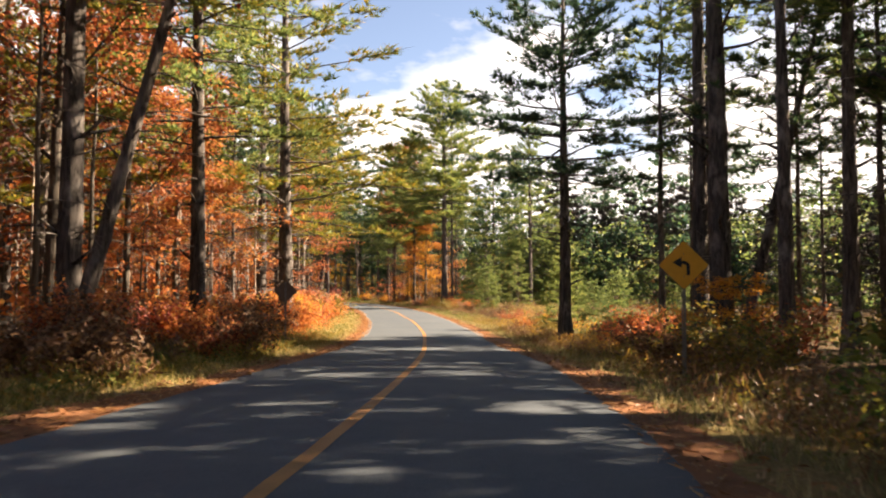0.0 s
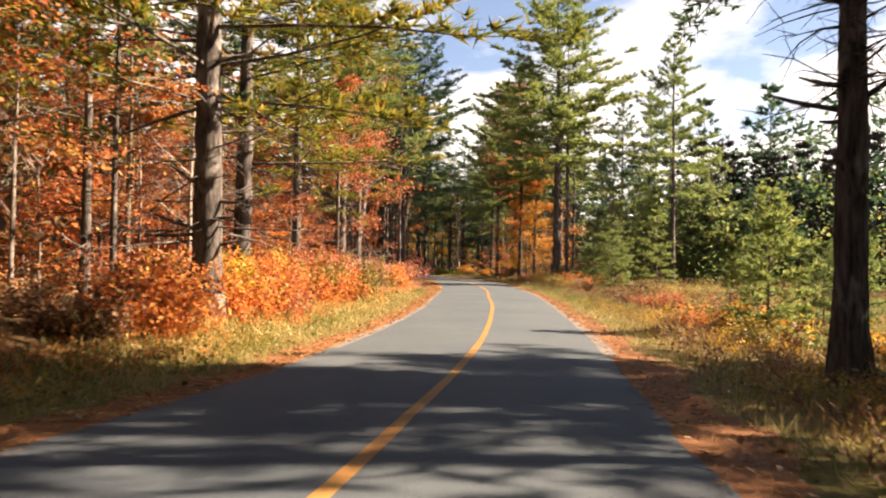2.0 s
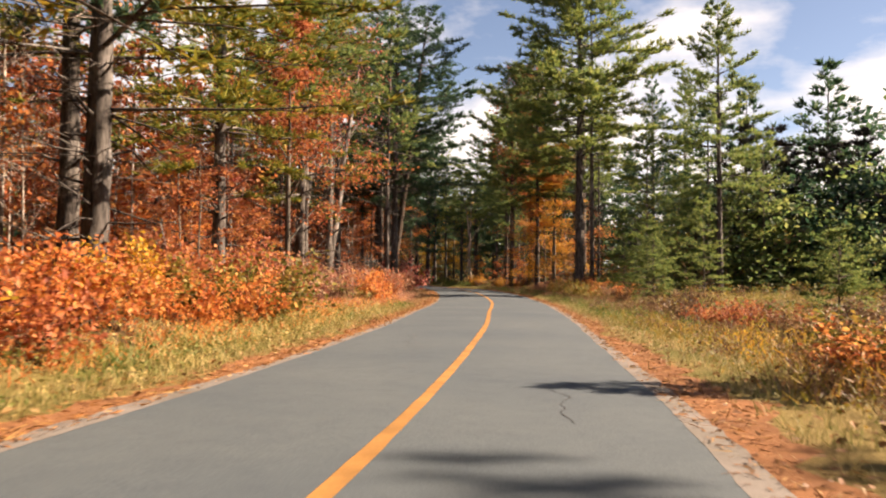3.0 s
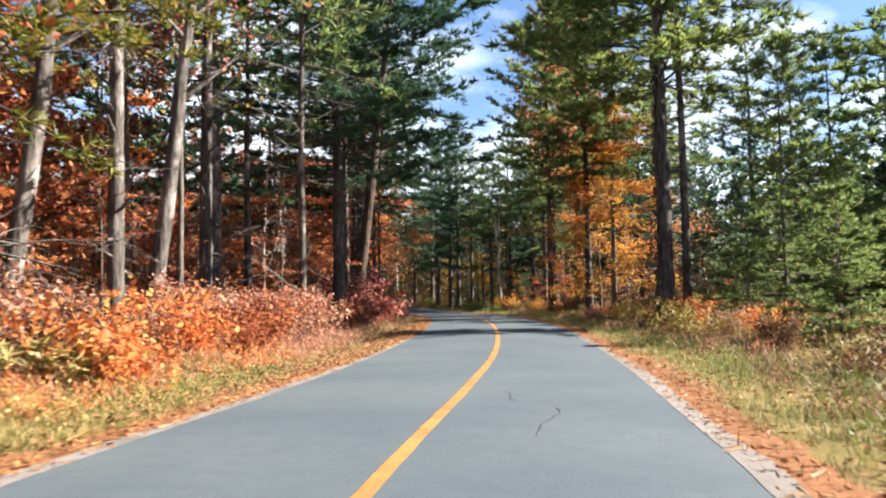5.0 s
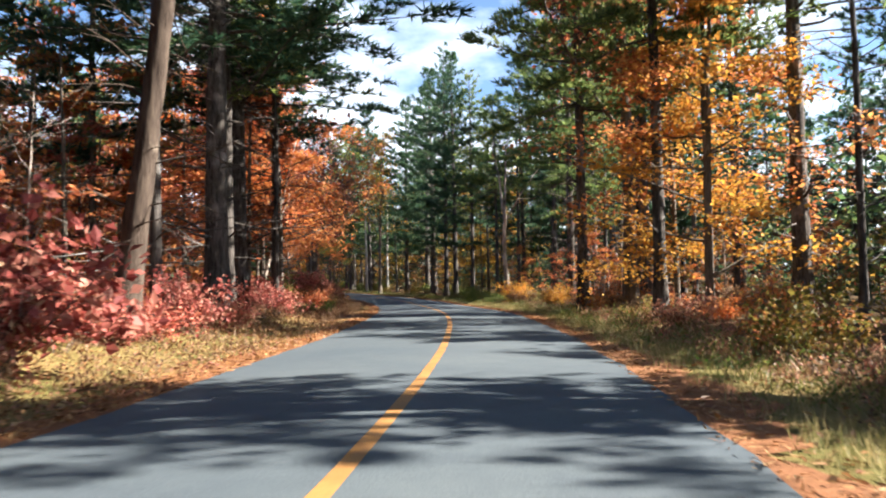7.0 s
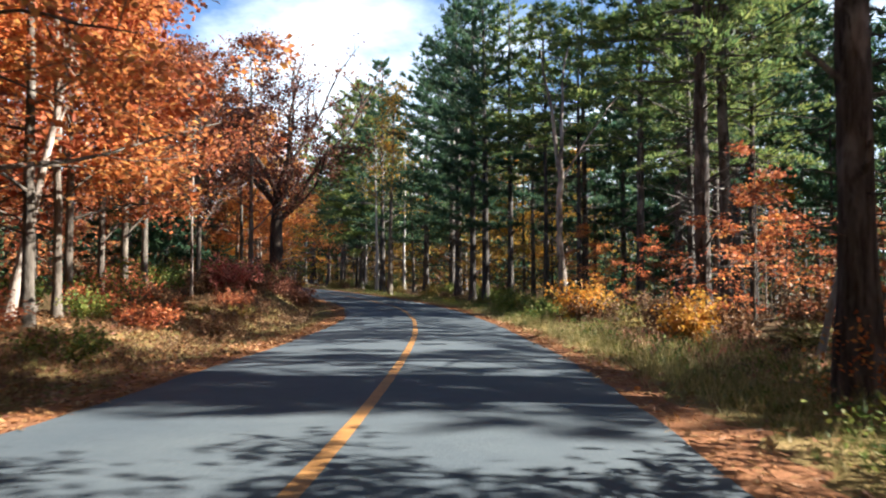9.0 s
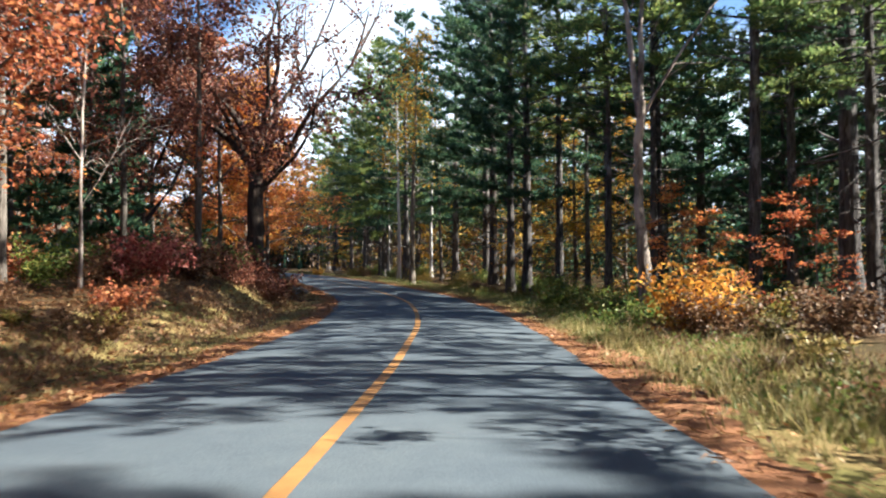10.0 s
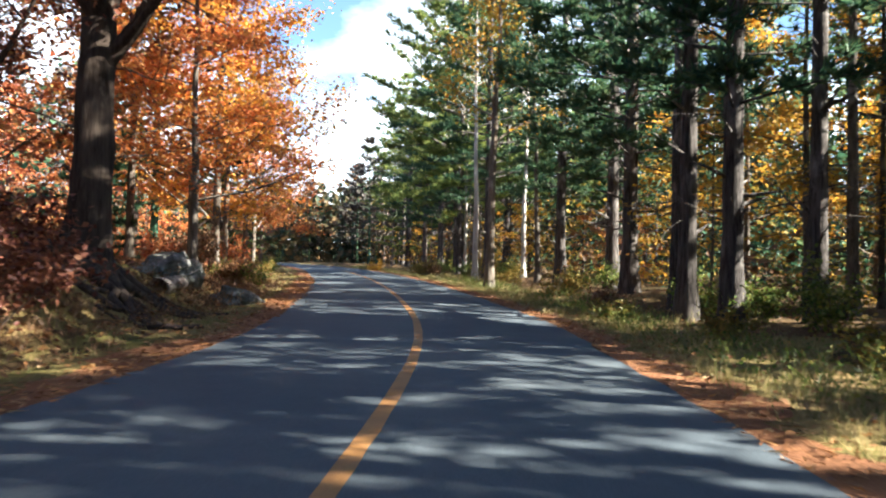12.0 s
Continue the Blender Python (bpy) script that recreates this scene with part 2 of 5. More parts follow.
EDGE_Y = (-60, 0, 20, 32, 58, 70, 90, 100, 130, 150, 160, 300)
EDGE_L = (3.05, 3.05, 3.0, 2.92, 2.95, 3.15, 3.3, 3.3, 3.2, 3.1, 3.1, 3.1)
EDGE_R = (3.0, 3.0, 3.0, 2.75, 2.75, 3.05, 2.95, 3.05, 3.1, 3.1, 2.95, 2.95)


def edge(sgn, y):
    """How far the asphalt's edge lies from its middle, less the usual half width."""
    return np.interp(y, EDGE_Y, EDGE_R if sgn > 0 else EDGE_L) - HALF


def road_z(y):
    return np.interp(y, RY, RZ)


def side_of(x, y):
    """For places in the plan: how far to the right of the road's middle, and the y of the nearest place on it."""
    p = np.stack([np.ravel(x), np.ravel(y)], 1)
    d2 = ((p[:, None, :] - MID[None]) ** 2).sum(2)
    i = d2.argmin(1)
    return ((p - MID[i]) * NORM[i]).sum(1), MID[i][:, 1]


def smooth(a, b, v):
    t = np.clip((v - a) / (b - a), 0, 1)
    return t * t * (3 - 2 * t)


def lumps(x, y):
    return (np.sin(x * 0.9 + 1.3 * np.sin(y * 0.33)) * np.cos(y * 0.71 + x * 0.23) * 0.6 + np.sin(x * 0.31 - y * 0.27 + 2) * 0.8 + np.sin(x * 2.3 + y * 1.7) * 0.15)


def land(d, y, x):
    """The ground's height at d metres right of the road's middle."""
    z = road_z(y) - 0.05 - 0.02 * smooth(2.6, 3.6, np.abs(d)) - 0.06 * smooth(3.8, 5.0, np.abs(d))
    left = np.maximum(0, -d)
    bank = 0.62 + 0.9 * np.exp(-((y - 160) / 16.0) ** 2)
    z = z + bank * smooth(4.6, 8.2, left) + 0.12 * lumps(x, y) * smooth(4.5, 9, np.abs(d))
    right = np.maximum(0, d)
    marsh = smooth(34, 48, y) * (1 - smooth(78, 90, y))
    z = z + (0.22 - 0.75 * marsh) * smooth(5.2, 9.5, right)
    z = z + smooth(60, 400, np.abs(d)) * 6.0
    return z


def ground_at(x, y):
    d, ry = side_of(x, y)
    return float(land(d, ry, np.array([x]))[0])


# ---- mesh helpers ----
class Geo:
    def __init__(self):
        self.v, self.f, self.n = [], [], 0

    def add(self, verts, faces):
        self.v.append(np.asarray(verts, float))
        self.f.extend((np.asarray(faces) + self.n).tolist())
        self.n += len(verts)

    def mesh(self, name, mat, smooth_faces=False):
        me = bpy.data.meshes.new(name)
        me.from_pydata(np.vstack(self.v).tolist() if self.v else [], [], self.f)
        me.materials.append(mat)
        if smooth_faces:
            me.polygons.foreach_set("use_smooth", [True] * len(me.polygons))
        me.update()
        return me


def part(name, geo, mat, parent=None, label="", soft=False):
    """Links one mesh as ONE object under a thing. geo: a Geo, a bmesh or a mesh."""
    if isinstance(geo, Geo):
        me = geo.mesh(name, mat, soft)
    elif isinstance(geo, bmesh.types.BMesh):
        me = bpy.data.meshes.new(name)
        geo.to_mesh(me)
        geo.free()
        me.materials.append(mat)
    else:
        me = geo
    ob = new(name, me)
    ob.parent = parent
    return tagged(ob, label)


def tube(g, pts, radii, sides=8, rough=0.0, rng=None):
    p = np.asarray(pts, float)
    r = np.asarray(radii, float)
    t = np.gradient(p, axis=0)
    t /= np.linalg.norm(t, axis=1)[:, None] + 1e-9
    ref = np.where(np.abs(t[:, 2:3]) > 0.8, np.array([[1.0, 0, 0]]), np.array([[0, 0, 1.0]]))
    a = np.cross(t, ref)
    a /= np.linalg.norm(a, axis=1)[:, None] + 1e-9
    b = np.cross(t, a)
    ang = np.linspace(0, 2 * np.pi, sides, endpoint=False)
    rr = r[:, None] * np.ones(sides)[None]
    if rough and rng is not None:
        rr = rr * (1 + rough * rng.normal(size=rr.shape))
    ring = p[:, None, :] + rr[..., None] * (np.cos(ang)[None, :, None] * a[:, None, :] + np.sin(ang)[None, :, None] * b[:, None, :])
    n = len(p)
    faces = []
    for i in range(n - 1):
        for j in range(sides):
            k = (j + 1) % sides
            faces.append((i * sides + j, i * sides + k, (i + 1) * sides + k, (i + 1) * sides + j))
    g.add(ring.reshape(-1, 3), faces)


def blades(g, at, way, length, width, rng, twist=0.5):
    """Long triangles (needle sprays, grass) that start at the places at and point along way."""
    at, way = np.asarray(at, float), np.asarray(way, float)
    way = way / (np.linalg.norm(way, axis=1)[:, None] + 1e-9)
    s = np.cross(way, rng.normal(size=way.shape) * twist + np.array([0, 0, 1.0]))
    s /= np.linalg.norm(s, axis=1)[:, None] + 1e-9
    L, W = np.broadcast_to(length, len(at))[:, None], np.broadcast_to(width, len(at))[:, None]
    v = np.stack([at - s * W * 0.5, at + way * L, at + s * W * 0.5], 1)
    i = np.arange(len(at))[:, None] * 3
    g.add(v.reshape(-1, 3), np.hstack([i, i + 1, i + 2]))


def leaves(g, at, size, rng, flat=0.6):
    """Bent rhombic leaves, one face each, lying more or less level."""
    at = np.asarray(at, float)
    n = len(at)
    nrm = rng.normal(size=(n, 3)) * flat + np.array([0, 0, 1.0])
    nrm /= np.linalg.norm(nrm, axis=1)[:, None]
    a = np.cross(nrm, rng.normal(size=(n, 3)))
    a /= np.linalg.norm(a, axis=1)[:, None] + 1e-9
    b = np.cross(nrm, a)
    s = (size * rng.uniform(0.65, 1.35, n))[:, None]
    v = np.stack([at - a * s * 0.5, at - b * s * 0.36 + a * s * 0.05 + nrm * s * 0.1, at + a * s * 0.55, at + b * s * 0.36 + a * s * 0.05 + nrm * s * 0.1], 1)
    i = np.arange(n)[:, None] * 4
    g.add(v.reshape(-1, 3), np.hstack([i, i + 1, i + 2, i + 3]))


def bent(start, way, length, droop, n, rng, wobble=0.06):
    p = [np.array(start, float)]
    w = np.array(way, float)
    w /= np.linalg.norm(w)
    for i in range(n):
        w = w + np.array([0, 0, droop / n]) + rng.normal(size=3) * wobble
        w /= np.linalg.norm(w)
        p.append(p[-1] + w * length / n)
    return np.array(p)


def stem(height, r0, rng, lean=(0, 0), wob=0.12, n=14, flare=0.5):
    """A trunk's line and its radii."""
    u = np.linspace(0, 1, n)
    c = np.cumsum(rng.normal(size=(n, 2)), 0) * wob * height / 20 / 3
    p = np.stack([c[:, 0] * u + lean[0] * u * height, c[:, 1] * u + lean[1] * u * height, u * height - 0.25], 1)
    r = r0 * ((1 - u) ** 0.75 * 0.97 + 0.03) * (1 + flare * np.exp(-u * height / 0.35))
    return p, r


def along(p, u):
    x = np.clip(u, 0, 1) * (len(p) - 1)
    i = int(min(len(p) - 2, math.floor(x)))
    return p[i] + (p[i + 1] - p[i]) * (x - i)


# ---- trees ----
def pine(label, seed, height=22, r0=0.3, base=0.35, reach=4.6, whorls=15, per=5, tufts=24, needle=PINE_GREEN, stubs=30, lean=(0, 0), wood=PINE_BARK, spray=0.34, low=0.75, plain_limbs=False, m=8, bare=0.09, taper=1.9):
    rng = np.random.default_rng(seed)
    root = new("pine_tree")
    tagged(root, label, "tree", "roadside forest trees")
    gt, gn = Geo(), Geo()
    p, r = stem(height, r0, rng, lean, n=9 if plain_limbs else 14)
    if plain_limbs:
        tube(gt, p, r, 7, 0.045, rng)
    else:
        fine = np.linspace(0, 1, 44)
        tube(gt, [along(p, v) for v in fine], np.interp(fine, np.linspace(0, 1, 14), r), 13, 0.05, rng)
        for k in range(9 if stubs else 0):                    # thick broken limbs
            v, a = rng.uniform(0.08, base + 0.1), rng.uniform(0, 2 * np.pi)
            ln = rng.uniform(0.35, 1.1) * r0 / 0.3
            q = bent(along(p, v), (math.cos(a), math.sin(a), rng.uniform(-0.1, 0.5)), ln + r0, 0.1, 3, rng, 0.12)
            tube(gt, q, np.array((0.06, 0.05, 0.042, 0.02)) * r0 / 0.3, 5, 0.08, rng)
    for k in range(stubs):                                    # dead lower limbs
        u = rng.uniform(bare, base + 0.08)
        a = rng.uniform(0, 2 * np.pi)
        ln = rng.uniform(0.5, 2.8)
        q = bent(along(p, u), (math.cos(a), math.sin(a), rng.uniform(-0.25, 0.25)), ln, rng.uniform(-0.3, 0.25), 3, rng, 0.18)
        tube(gt, q[::3] if plain_limbs else q, np.linspace(0.03, 0.006, 2 if plain_limbs else 4) * (0.6 + 0.4 * ln / 2.6), 3)
        if ln > 1.3 and not plain_limbs:
            for j in range(3):
                q2 = bent(q[j], q[2] - q[1] + rng.normal(size=3) * 0.25, ln * 0.4, -0.1, 2, rng, 0.2)
                tube(gt, q2, (0.011, 0.008, 0.004), 3)
    for w in range(whorls):
        f = (w + 0.5) / whorls
        u = base + (0.99 - base) * f
        shape = min(1.0, low + f * 1.4) * (1 - f ** taper) + 0.06
        for k in range(per):
            if rng.random() < 0.15:
                continue
            a = 2 * np.pi * (k + rng.uniform(-0.35, 0.35)) / per + w * 2.4
            ln = reach * shape * rng.uniform(0.5, 1.25) + 0.25
            q = bent(along(p, min(0.995, u + rng.uniform(-0.018, 0.018))), (math.cos(a), math.sin(a), 0.05 + 0.5 * f + rng.uniform(-0.2, 0.12)), ln, 0.25 - 0.3 * (1 - f), 4, rng, 0.07)
            tube(gt, q[::2] if plain_limbs else q, np.linspace(0.012 + 0.009 * ln, 0.005, 3 if plain_limbs else 5), 3)
            d = (q[-1] - q[0]) / ln
            sideways = np.cross(d, (0, 0, 1.0))
            sideways /= np.linalg.norm(sideways) + 1e-9
            n = max(5, int(tufts * (0.25 + 0.75 * ln / reach) * 0.55))       # side twigs, spread like a fan
            u2 = np.sort(rng.uniform(0.16, 1.0, n) ** 0.8)
            foot = np.array([along(q, v) for v in u2])
            hand = np.where(np.arange(n) % 2, 1.0, -1.0)
            fan = d[None] * (0.45 + 0.5 * u2)[:, None] + hand[:, None] * sideways[None] * (1.0 - 0.65 * u2)[:, None] + rng.normal(size=(n, 3)) * (0.16, 0.16, 0.1) + np.array([0, 0, 0.10])
            fan /= np.linalg.norm(fan, axis=1)[:, None]
            twig = (0.30 * ln * (1.12 - u2) + 0.22) * rng.uniform(0.6, 1.25, n)
            own = np.repeat(np.arange(n), np.maximum(2, (twig / (0.62 * spray)).astype(int) + 1))
            s = rng.uniform(0.08, 1.0, len(own))
            at = foot[own] + fan[own] * (twig[own] * s)[:, None] + rng.normal(size=(len(own), 3)) * (0.07, 0.07, 0.05) - np.array([0, 0, 0.08]) * (s ** 2)[:, None]
            at, way = np.repeat(at, m, 0), np.repeat(fan[own], m, 0)
            way = way * 0.7 + rng.normal(size=way.shape) * (0.55, 0.55, 0.28) + np.array([0, 0, 0.22])
            blades(gn, at, way, rng.uniform(0.65, 1.3, len(at)) * spray, spray * (0.34 if plain_limbs else 0.2), rng, 0.55)
    part("trunk", gt, wood, root, soft=True)
    part("crown", gn, needle, root)
    return root


def broadleaf(label, seed, height=14, r0=0.2, fork=0.35, spread=0.55, limbs=8, leaf=ORANGE, count=2600, size=0.2, lean=(0, 0), wood=GREY_BARK, kind="maple_tree", bare=0.0, tiers=False, limb_r=0.42, twigs=3, fine=True):
    rng = np.random.default_rng(seed)
    root = new(kind)
    tagged(root, label, "tree", "roadside forest trees")
    gt, gn = Geo(), Geo()
    p, r = stem(height, r0, rng, lean, 0.25)
    tube(gt, p, r, 11, 0.05, rng)
    ends = []
    for k in range(limbs):
        u = fork + (0.95 - fork) * (k + rng.uniform(0, 0.8)) / limbs
        a = k * 2.4 + rng.uniform(-0.5, 0.5)
        ln = height * spread * (1.05 - u) * rng.uniform(0.8, 1.25) + 0.4
        rise = rng.uniform(0.05, 0.35) if tiers else rng.uniform(0.5, 1.1)
        q = bent(along(p, u), (math.cos(a), math.sin(a), rise), ln, -0.05 if tiers else 0.25, 6, rng, 0.13)
        rad = max(0.012, limb_r * r0 * (1.1 - u))
        tube(gt, q if fine else q[::2], np.linspace(rad, rad * 0.25, 7 if fine else 4), 5 if fine else 3)
        for j in range(5):
            b = bent(along(q, 0.3 + 0.15 * j), (q[-1] - q[0]) / ln + rng.normal(size=3) * (0.75, 0.75, 0.4), ln * rng.uniform(0.3, 0.55), 0.1, 4, rng, 0.16)
            tube(gt, b if fine else b[::2], np.linspace(rad * 0.35, 0.006, 5 if fine else 3), 3)
            ends.append(b)
            for i in range(twigs):
                c = bent(b[1 + i], (b[-1] - b[0]) + rng.normal(size=3) * ln * 0.3, ln * rng.uniform(0.14, 0.26), 0, 2, rng, 0.25)
                tube(gt, c, (0.008, 0.006, 0.003), 3)
                ends.append(c)
    keep = [e for e in ends if rng.random() >= bare]
    each = max(3, count // max(1, len(keep)))
    for e in keep:
        n = rng.integers(each // 2, each * 3 // 2 + 1)
        at = np.array([along(e, v) for v in rng.uniform(0.2, 1.1, n)])
        reach = 0.05 * height ** 0.75
        leaves(gn, at + rng.normal(size=(n, 3)) * (reach, reach, reach * (0.28 if tiers else 0.55)), size, rng, 0.45 if tiers else 0.8)
    part("trunk", gt, wood, root, soft=True)
    if gn.n:
        part("crown", gn, leaf, root)
    return root


def shrub(label, seed, height=1.5, width=1.4, leaf=ORANGE, count=700, size=0.11, stems=14, kind="shrub", weedy=False):
    rng = np.random.default_rng(seed)
    root = new(kind)
    tagged(root, label, "shrub", "roadside undergrowth")
    gs, gl = Geo(), Geo()
    each = count // stems
    for k in range(stems):
        a, s = rng.uniform(0, 2 * np.pi), rng.uniform(0.05, 0.4)
        q = bent((math.cos(a) * s * width * 0.35, math.sin(a) * s * width * 0.35, -0.1), (math.cos(a) * 0.55 * width / height, math.sin(a) * 0.55 * width / height, 1.0), height * rng.uniform(0.6, 1.12), -0.15, 6, rng, 0.14)
        tube(gs, q[::2], np.linspace(0.013, 0.004, 4), 3)
        tips = [q]
        for j in range(4):
            b = bent(along(q, 0.3 + 0.17 * j), rng.normal(size=3) * (1, 1, 0.3) + (0, 0, 0.55), height * rng.uniform(0.18, 0.36), 0, 3, rng, 0.2)
            tube(gs, b[::3], (0.006, 0.003), 3)
            tips.append(b)
        for e in tips:
            n = max(2, each // len(tips))
            if weedy:
                at = np.array([along(e, v) for v in rng.uniform(0.25, 1, n)])
                blades(gl, at, rng.normal(size=(n, 3)) * (1, 1, 0.5) + (0, 0, 0.5), rng.uniform(0.6, 1.3, n) * size * 1.7, size * 0.5, rng, 1.0)
            else:
                at = np.array([along(e, v) for v in rng.uniform(0.3, 1.05, n)]) + rng.normal(size=(n, 3)) * 0.09 * height ** 0.5
                leaves(gl, at, size, rng, 0.8)
    part("branching", gs, TWIG, root)
    part("foliage", gl, leaf, root)
    return root


# ---- ground, road and verges ----
def strip(name, mat, d0, d1, lift, label, step=1.0, y0=-55, y1=275, wob0=0.0, wob1=0.0, cols=2, seed=1, thick=0.0, crown=False):
    rng = np.random.default_rng(seed)
    pts = spline(LINE, step)
    tn = np.gradient(pts, axis=0)
    tn /= np.linalg.norm(tn, axis=1)[:, None]
    nm = np.stack([tn[:, 1], -tn[:, 0]], 1)
    keep = (pts[:, 1] > y0) & (pts[:, 1] < y1)
    pts, nm = pts[keep], nm[keep]
    n = len(pts)

    def rag(amount):
        if not amount:
            return np.zeros(n)
        a = rng.normal(size=n)
        s = np.convolve(rng.normal(size=n), np.ones(9) / 3, "same")
        return amount * (0.45 * a + 0.8 * s)
    a, b = d0 + rag(wob0), d1 + rag(wob1)
    if abs(d0) > 1:
        a = a + np.sign(d0) * edge(d0, pts[:, 1])
    if abs(d1) > 1:
        b = b + np.sign(d1) * edge(d1, pts[:, 1])
    u = np.linspace(0, 1, cols)
    d = a[:, None] + (b - a)[:, None] * u[None]
    xy = pts[:, None] + nm[:, None] * d[..., None]
    z0 = road_z(pts[:, 1])[:, None] + 0 * d
    z = z0 + 0.045 * (1 - (d / HALF) ** 2) - 0.036 + lift if crown else land(d, pts[:, 1][:, None] + 0 * d, xy[..., 0]) + lift
    v = np.concatenate([xy, z[..., None]], 2)
    g = Geo()
    i = np.arange(n - 1)[:, None] * cols + np.arange(cols - 1)[None]
    i = i.ravel()
    g.add(v.reshape(-1, 3), np.stack([i, i + 1, i + cols + 1, i + cols], 1))
    if thick:
        e = v[:, (0, -1)].copy()
        e[..., 2] -= thick
        for col, (top, low) in enumerate(((v[:, 0], e[:, 0]), (v[:, -1], e[:, 1]))):
            j = np.arange(n - 1)
            g.add(np.vstack([top, low]), np.stack([j, j + 1, j + 1 + n, j + n], 1))
    ob = new(name, g.mesh(name, mat, True))
    return tagged(ob, label, name.split("_")[0], "", "structure")


def ground_sheet():
    pts = MID[::2]
    nm = NORM[::2]
    y = pts[:, 1]
    far = []
    for sgn, k in ((-1, 0), (1, -1)):
        far.append((pts[k] + sgn * TAN[k] * 1800, nm[k]))
    pts = np.vstack([far[0][0], pts, far[1][0]])
    nm = np.vstack([far[0][1], nm, far[1][1]])
    y = np.concatenate([[y[0]], y, [y[-1]]])
    dd = [2.5, 2.9, 3.3, 3.7, 4.1, 4.6, 5.1, 5.7, 6.3, 7, 7.7, 8.5, 9.4, 10.5, 12, 14, 16.5, 19.5, 23, 27, 32, 38, 46, 56, 70, 100, 180, 400, 1800]
    d = np.array([-v for v in dd[::-1]] + [0.0] + dd)
    n0 = np.array([0.94, 0.34])
    near = np.clip(d, -56, 56)
    xy = pts[:, None] + nm[:, None] * near[None, :, None] + n0[None, None] * (d - near)[None, :, None]
    z = land(d[None] + 0 * xy[..., 0], y[:, None] + 0 * xy[..., 0], xy[..., 0])
    v = np.concatenate([xy, z[..., None]], 2)
    c = len(d)
    i = (np.arange(len(pts) - 1)[:, None] * c + np.arange(c - 1)[None]).ravel()
    g = Geo()
    g.add(v.reshape(-1, 3), np.stack([i, i + 1, i + c + 1, i + c], 1))
    return tagged(new("ground", g.mesh("ground", SOIL, True)), "forest floor strewn with brown leaf litter", "ground", "", "structure")


ground_sheet()
strip("road", ASPHALT, -HALF, HALF, 0.0, "worn grey asphalt of a narrow two-lane road", cols=9, wob0=0.05, wob1=0.05, thick=0.16, crown=True, step=0.6)
strip("road_centre_line", PAINT, -0.075, 0.075, 0.005, "worn yellow painted line along the middle of the road", cols=3, crown=True, wob0=0.006, wob1=0.006, step=0.5)
for sgn, word in ((-1, "far"), (1, "near")):
    strip("verge_turf", TURF, sgn * 3.3, sgn * 6.7, 0.008, "thin dry turf between the needle strip and the shrubs", wob1=0.5, cols=10, seed=13 + sgn, step=0.5)
    strip("verge", NEEDLES, sgn * 2.97, sgn * 3.85, 0.018, "strip of fallen rust-coloured pine needles beside the asphalt", wob0=0.06, wob1=0.22, cols=6, seed=3 + sgn, step=0.35)
    strip("edge", GRIT, sgn * 2.99, sgn * 3.25, 0.028, "pale crumbling grit along the road edge", wob0=0.012, wob1=0.035, cols=3, seed=7 + sgn, step=0.3, y0=40, y1=93)

# ---- the stock of trees, each built once ----
STOCK, USED = {}, set()


def place(key, x, y, turn=0.0, size=1.0, sink=0.0, label="", tall=None):
    """Sets a tree or shrub of the stock on the ground; the first one is the original itself."""
    m = pose(x, y, ground_at(x, y) - sink, 0, 0, turn) @ Matrix.Diagonal((size, size, tall or size, 1))
    ob = STOCK[key]
    if key in USED:
        ob = copy_thing(ob, Matrix())
    USED.add(key)
    ob.matrix_basis = m
    return tagged(ob, label)


PINE_WORDS = "tall white pine with bare lower trunk and green needles"
for k in range(4):
    STOCK["pine%d" % k] = pine(PINE_WORDS, 11 + k, height=23 + k, r0=0.29 + 0.02 * k, base=0.3 + 0.05 * (k % 2), reach=4.8 + 0.3 * k, whorls=16, needle=(PINE_GREEN, PINE_GREEN, PINE_GREEN, PINE_DARK)[k], stubs=34)
for k in range(2):
    STOCK["full%d" % k] = pine("tall white pine with sunlit green boughs down to the ground", 21 + k, height=25 - 2 * k, r0=0.38, base=0.08, reach=5.6, whorls=24, per=6, tufts=22, needle=PINE_GREEN, stubs=10, low=0.7)
for k in range(2):
    STOCK["young%d" % k] = pine("young white pine with soft green needles down to the ground", 31 + k, height=7, r0=0.07, base=0.05, reach=2.2, whorls=13, per=6, tufts=22, needle=PINE_GREEN, stubs=0, spray=0.28, wood=TWIG, low=1.0)
for k in range(2):
    STOCK["gold%d" % k] = pine("white pine with yellowing needles over the road", 41 + k, height=20, r0=0.27, base=0.24, reach=5.2, whorls=16, per=5, tufts=20, needle=PINE_GOLD, stubs=36)
for k in range(2):
    STOCK["pole%d" % k] = pine("slender shaded pine with many dead lower twigs", 51 + k, height=17, r0=0.12, base=0.5, reach=2.8, whorls=10, per=5, tufts=13, needle=PINE_GREEN, stubs=42)
STOCK["lush0"] = pine("broad white pine with dense sunlit green boughs", 26, height=26, r0=0.34, base=0.2, reach=7.0, whorls=25, per=7, tufts=46, needle=PINE_GREEN, stubs=16, spray=0.46, low=0.85, m=7, taper=2.8)
STOCK["lush_high"] = pine("tall thick-trunked pine with a broad dense crown high up", 29, height=27, r0=0.37, base=0.38, reach=6.6, whorls=18, per=7, tufts=46, needle=PINE_GREEN, stubs=46, spray=0.44, m=7, taper=3.4)
STOCK["crowned"] = pine("tall pine with a broad dense crown over a bare trunk", 57, height=27, r0=0.36, base=0.34, reach=6.0, whorls=15, per=6, tufts=36, needle=PINE_GREEN, stubs=40, spray=0.46)
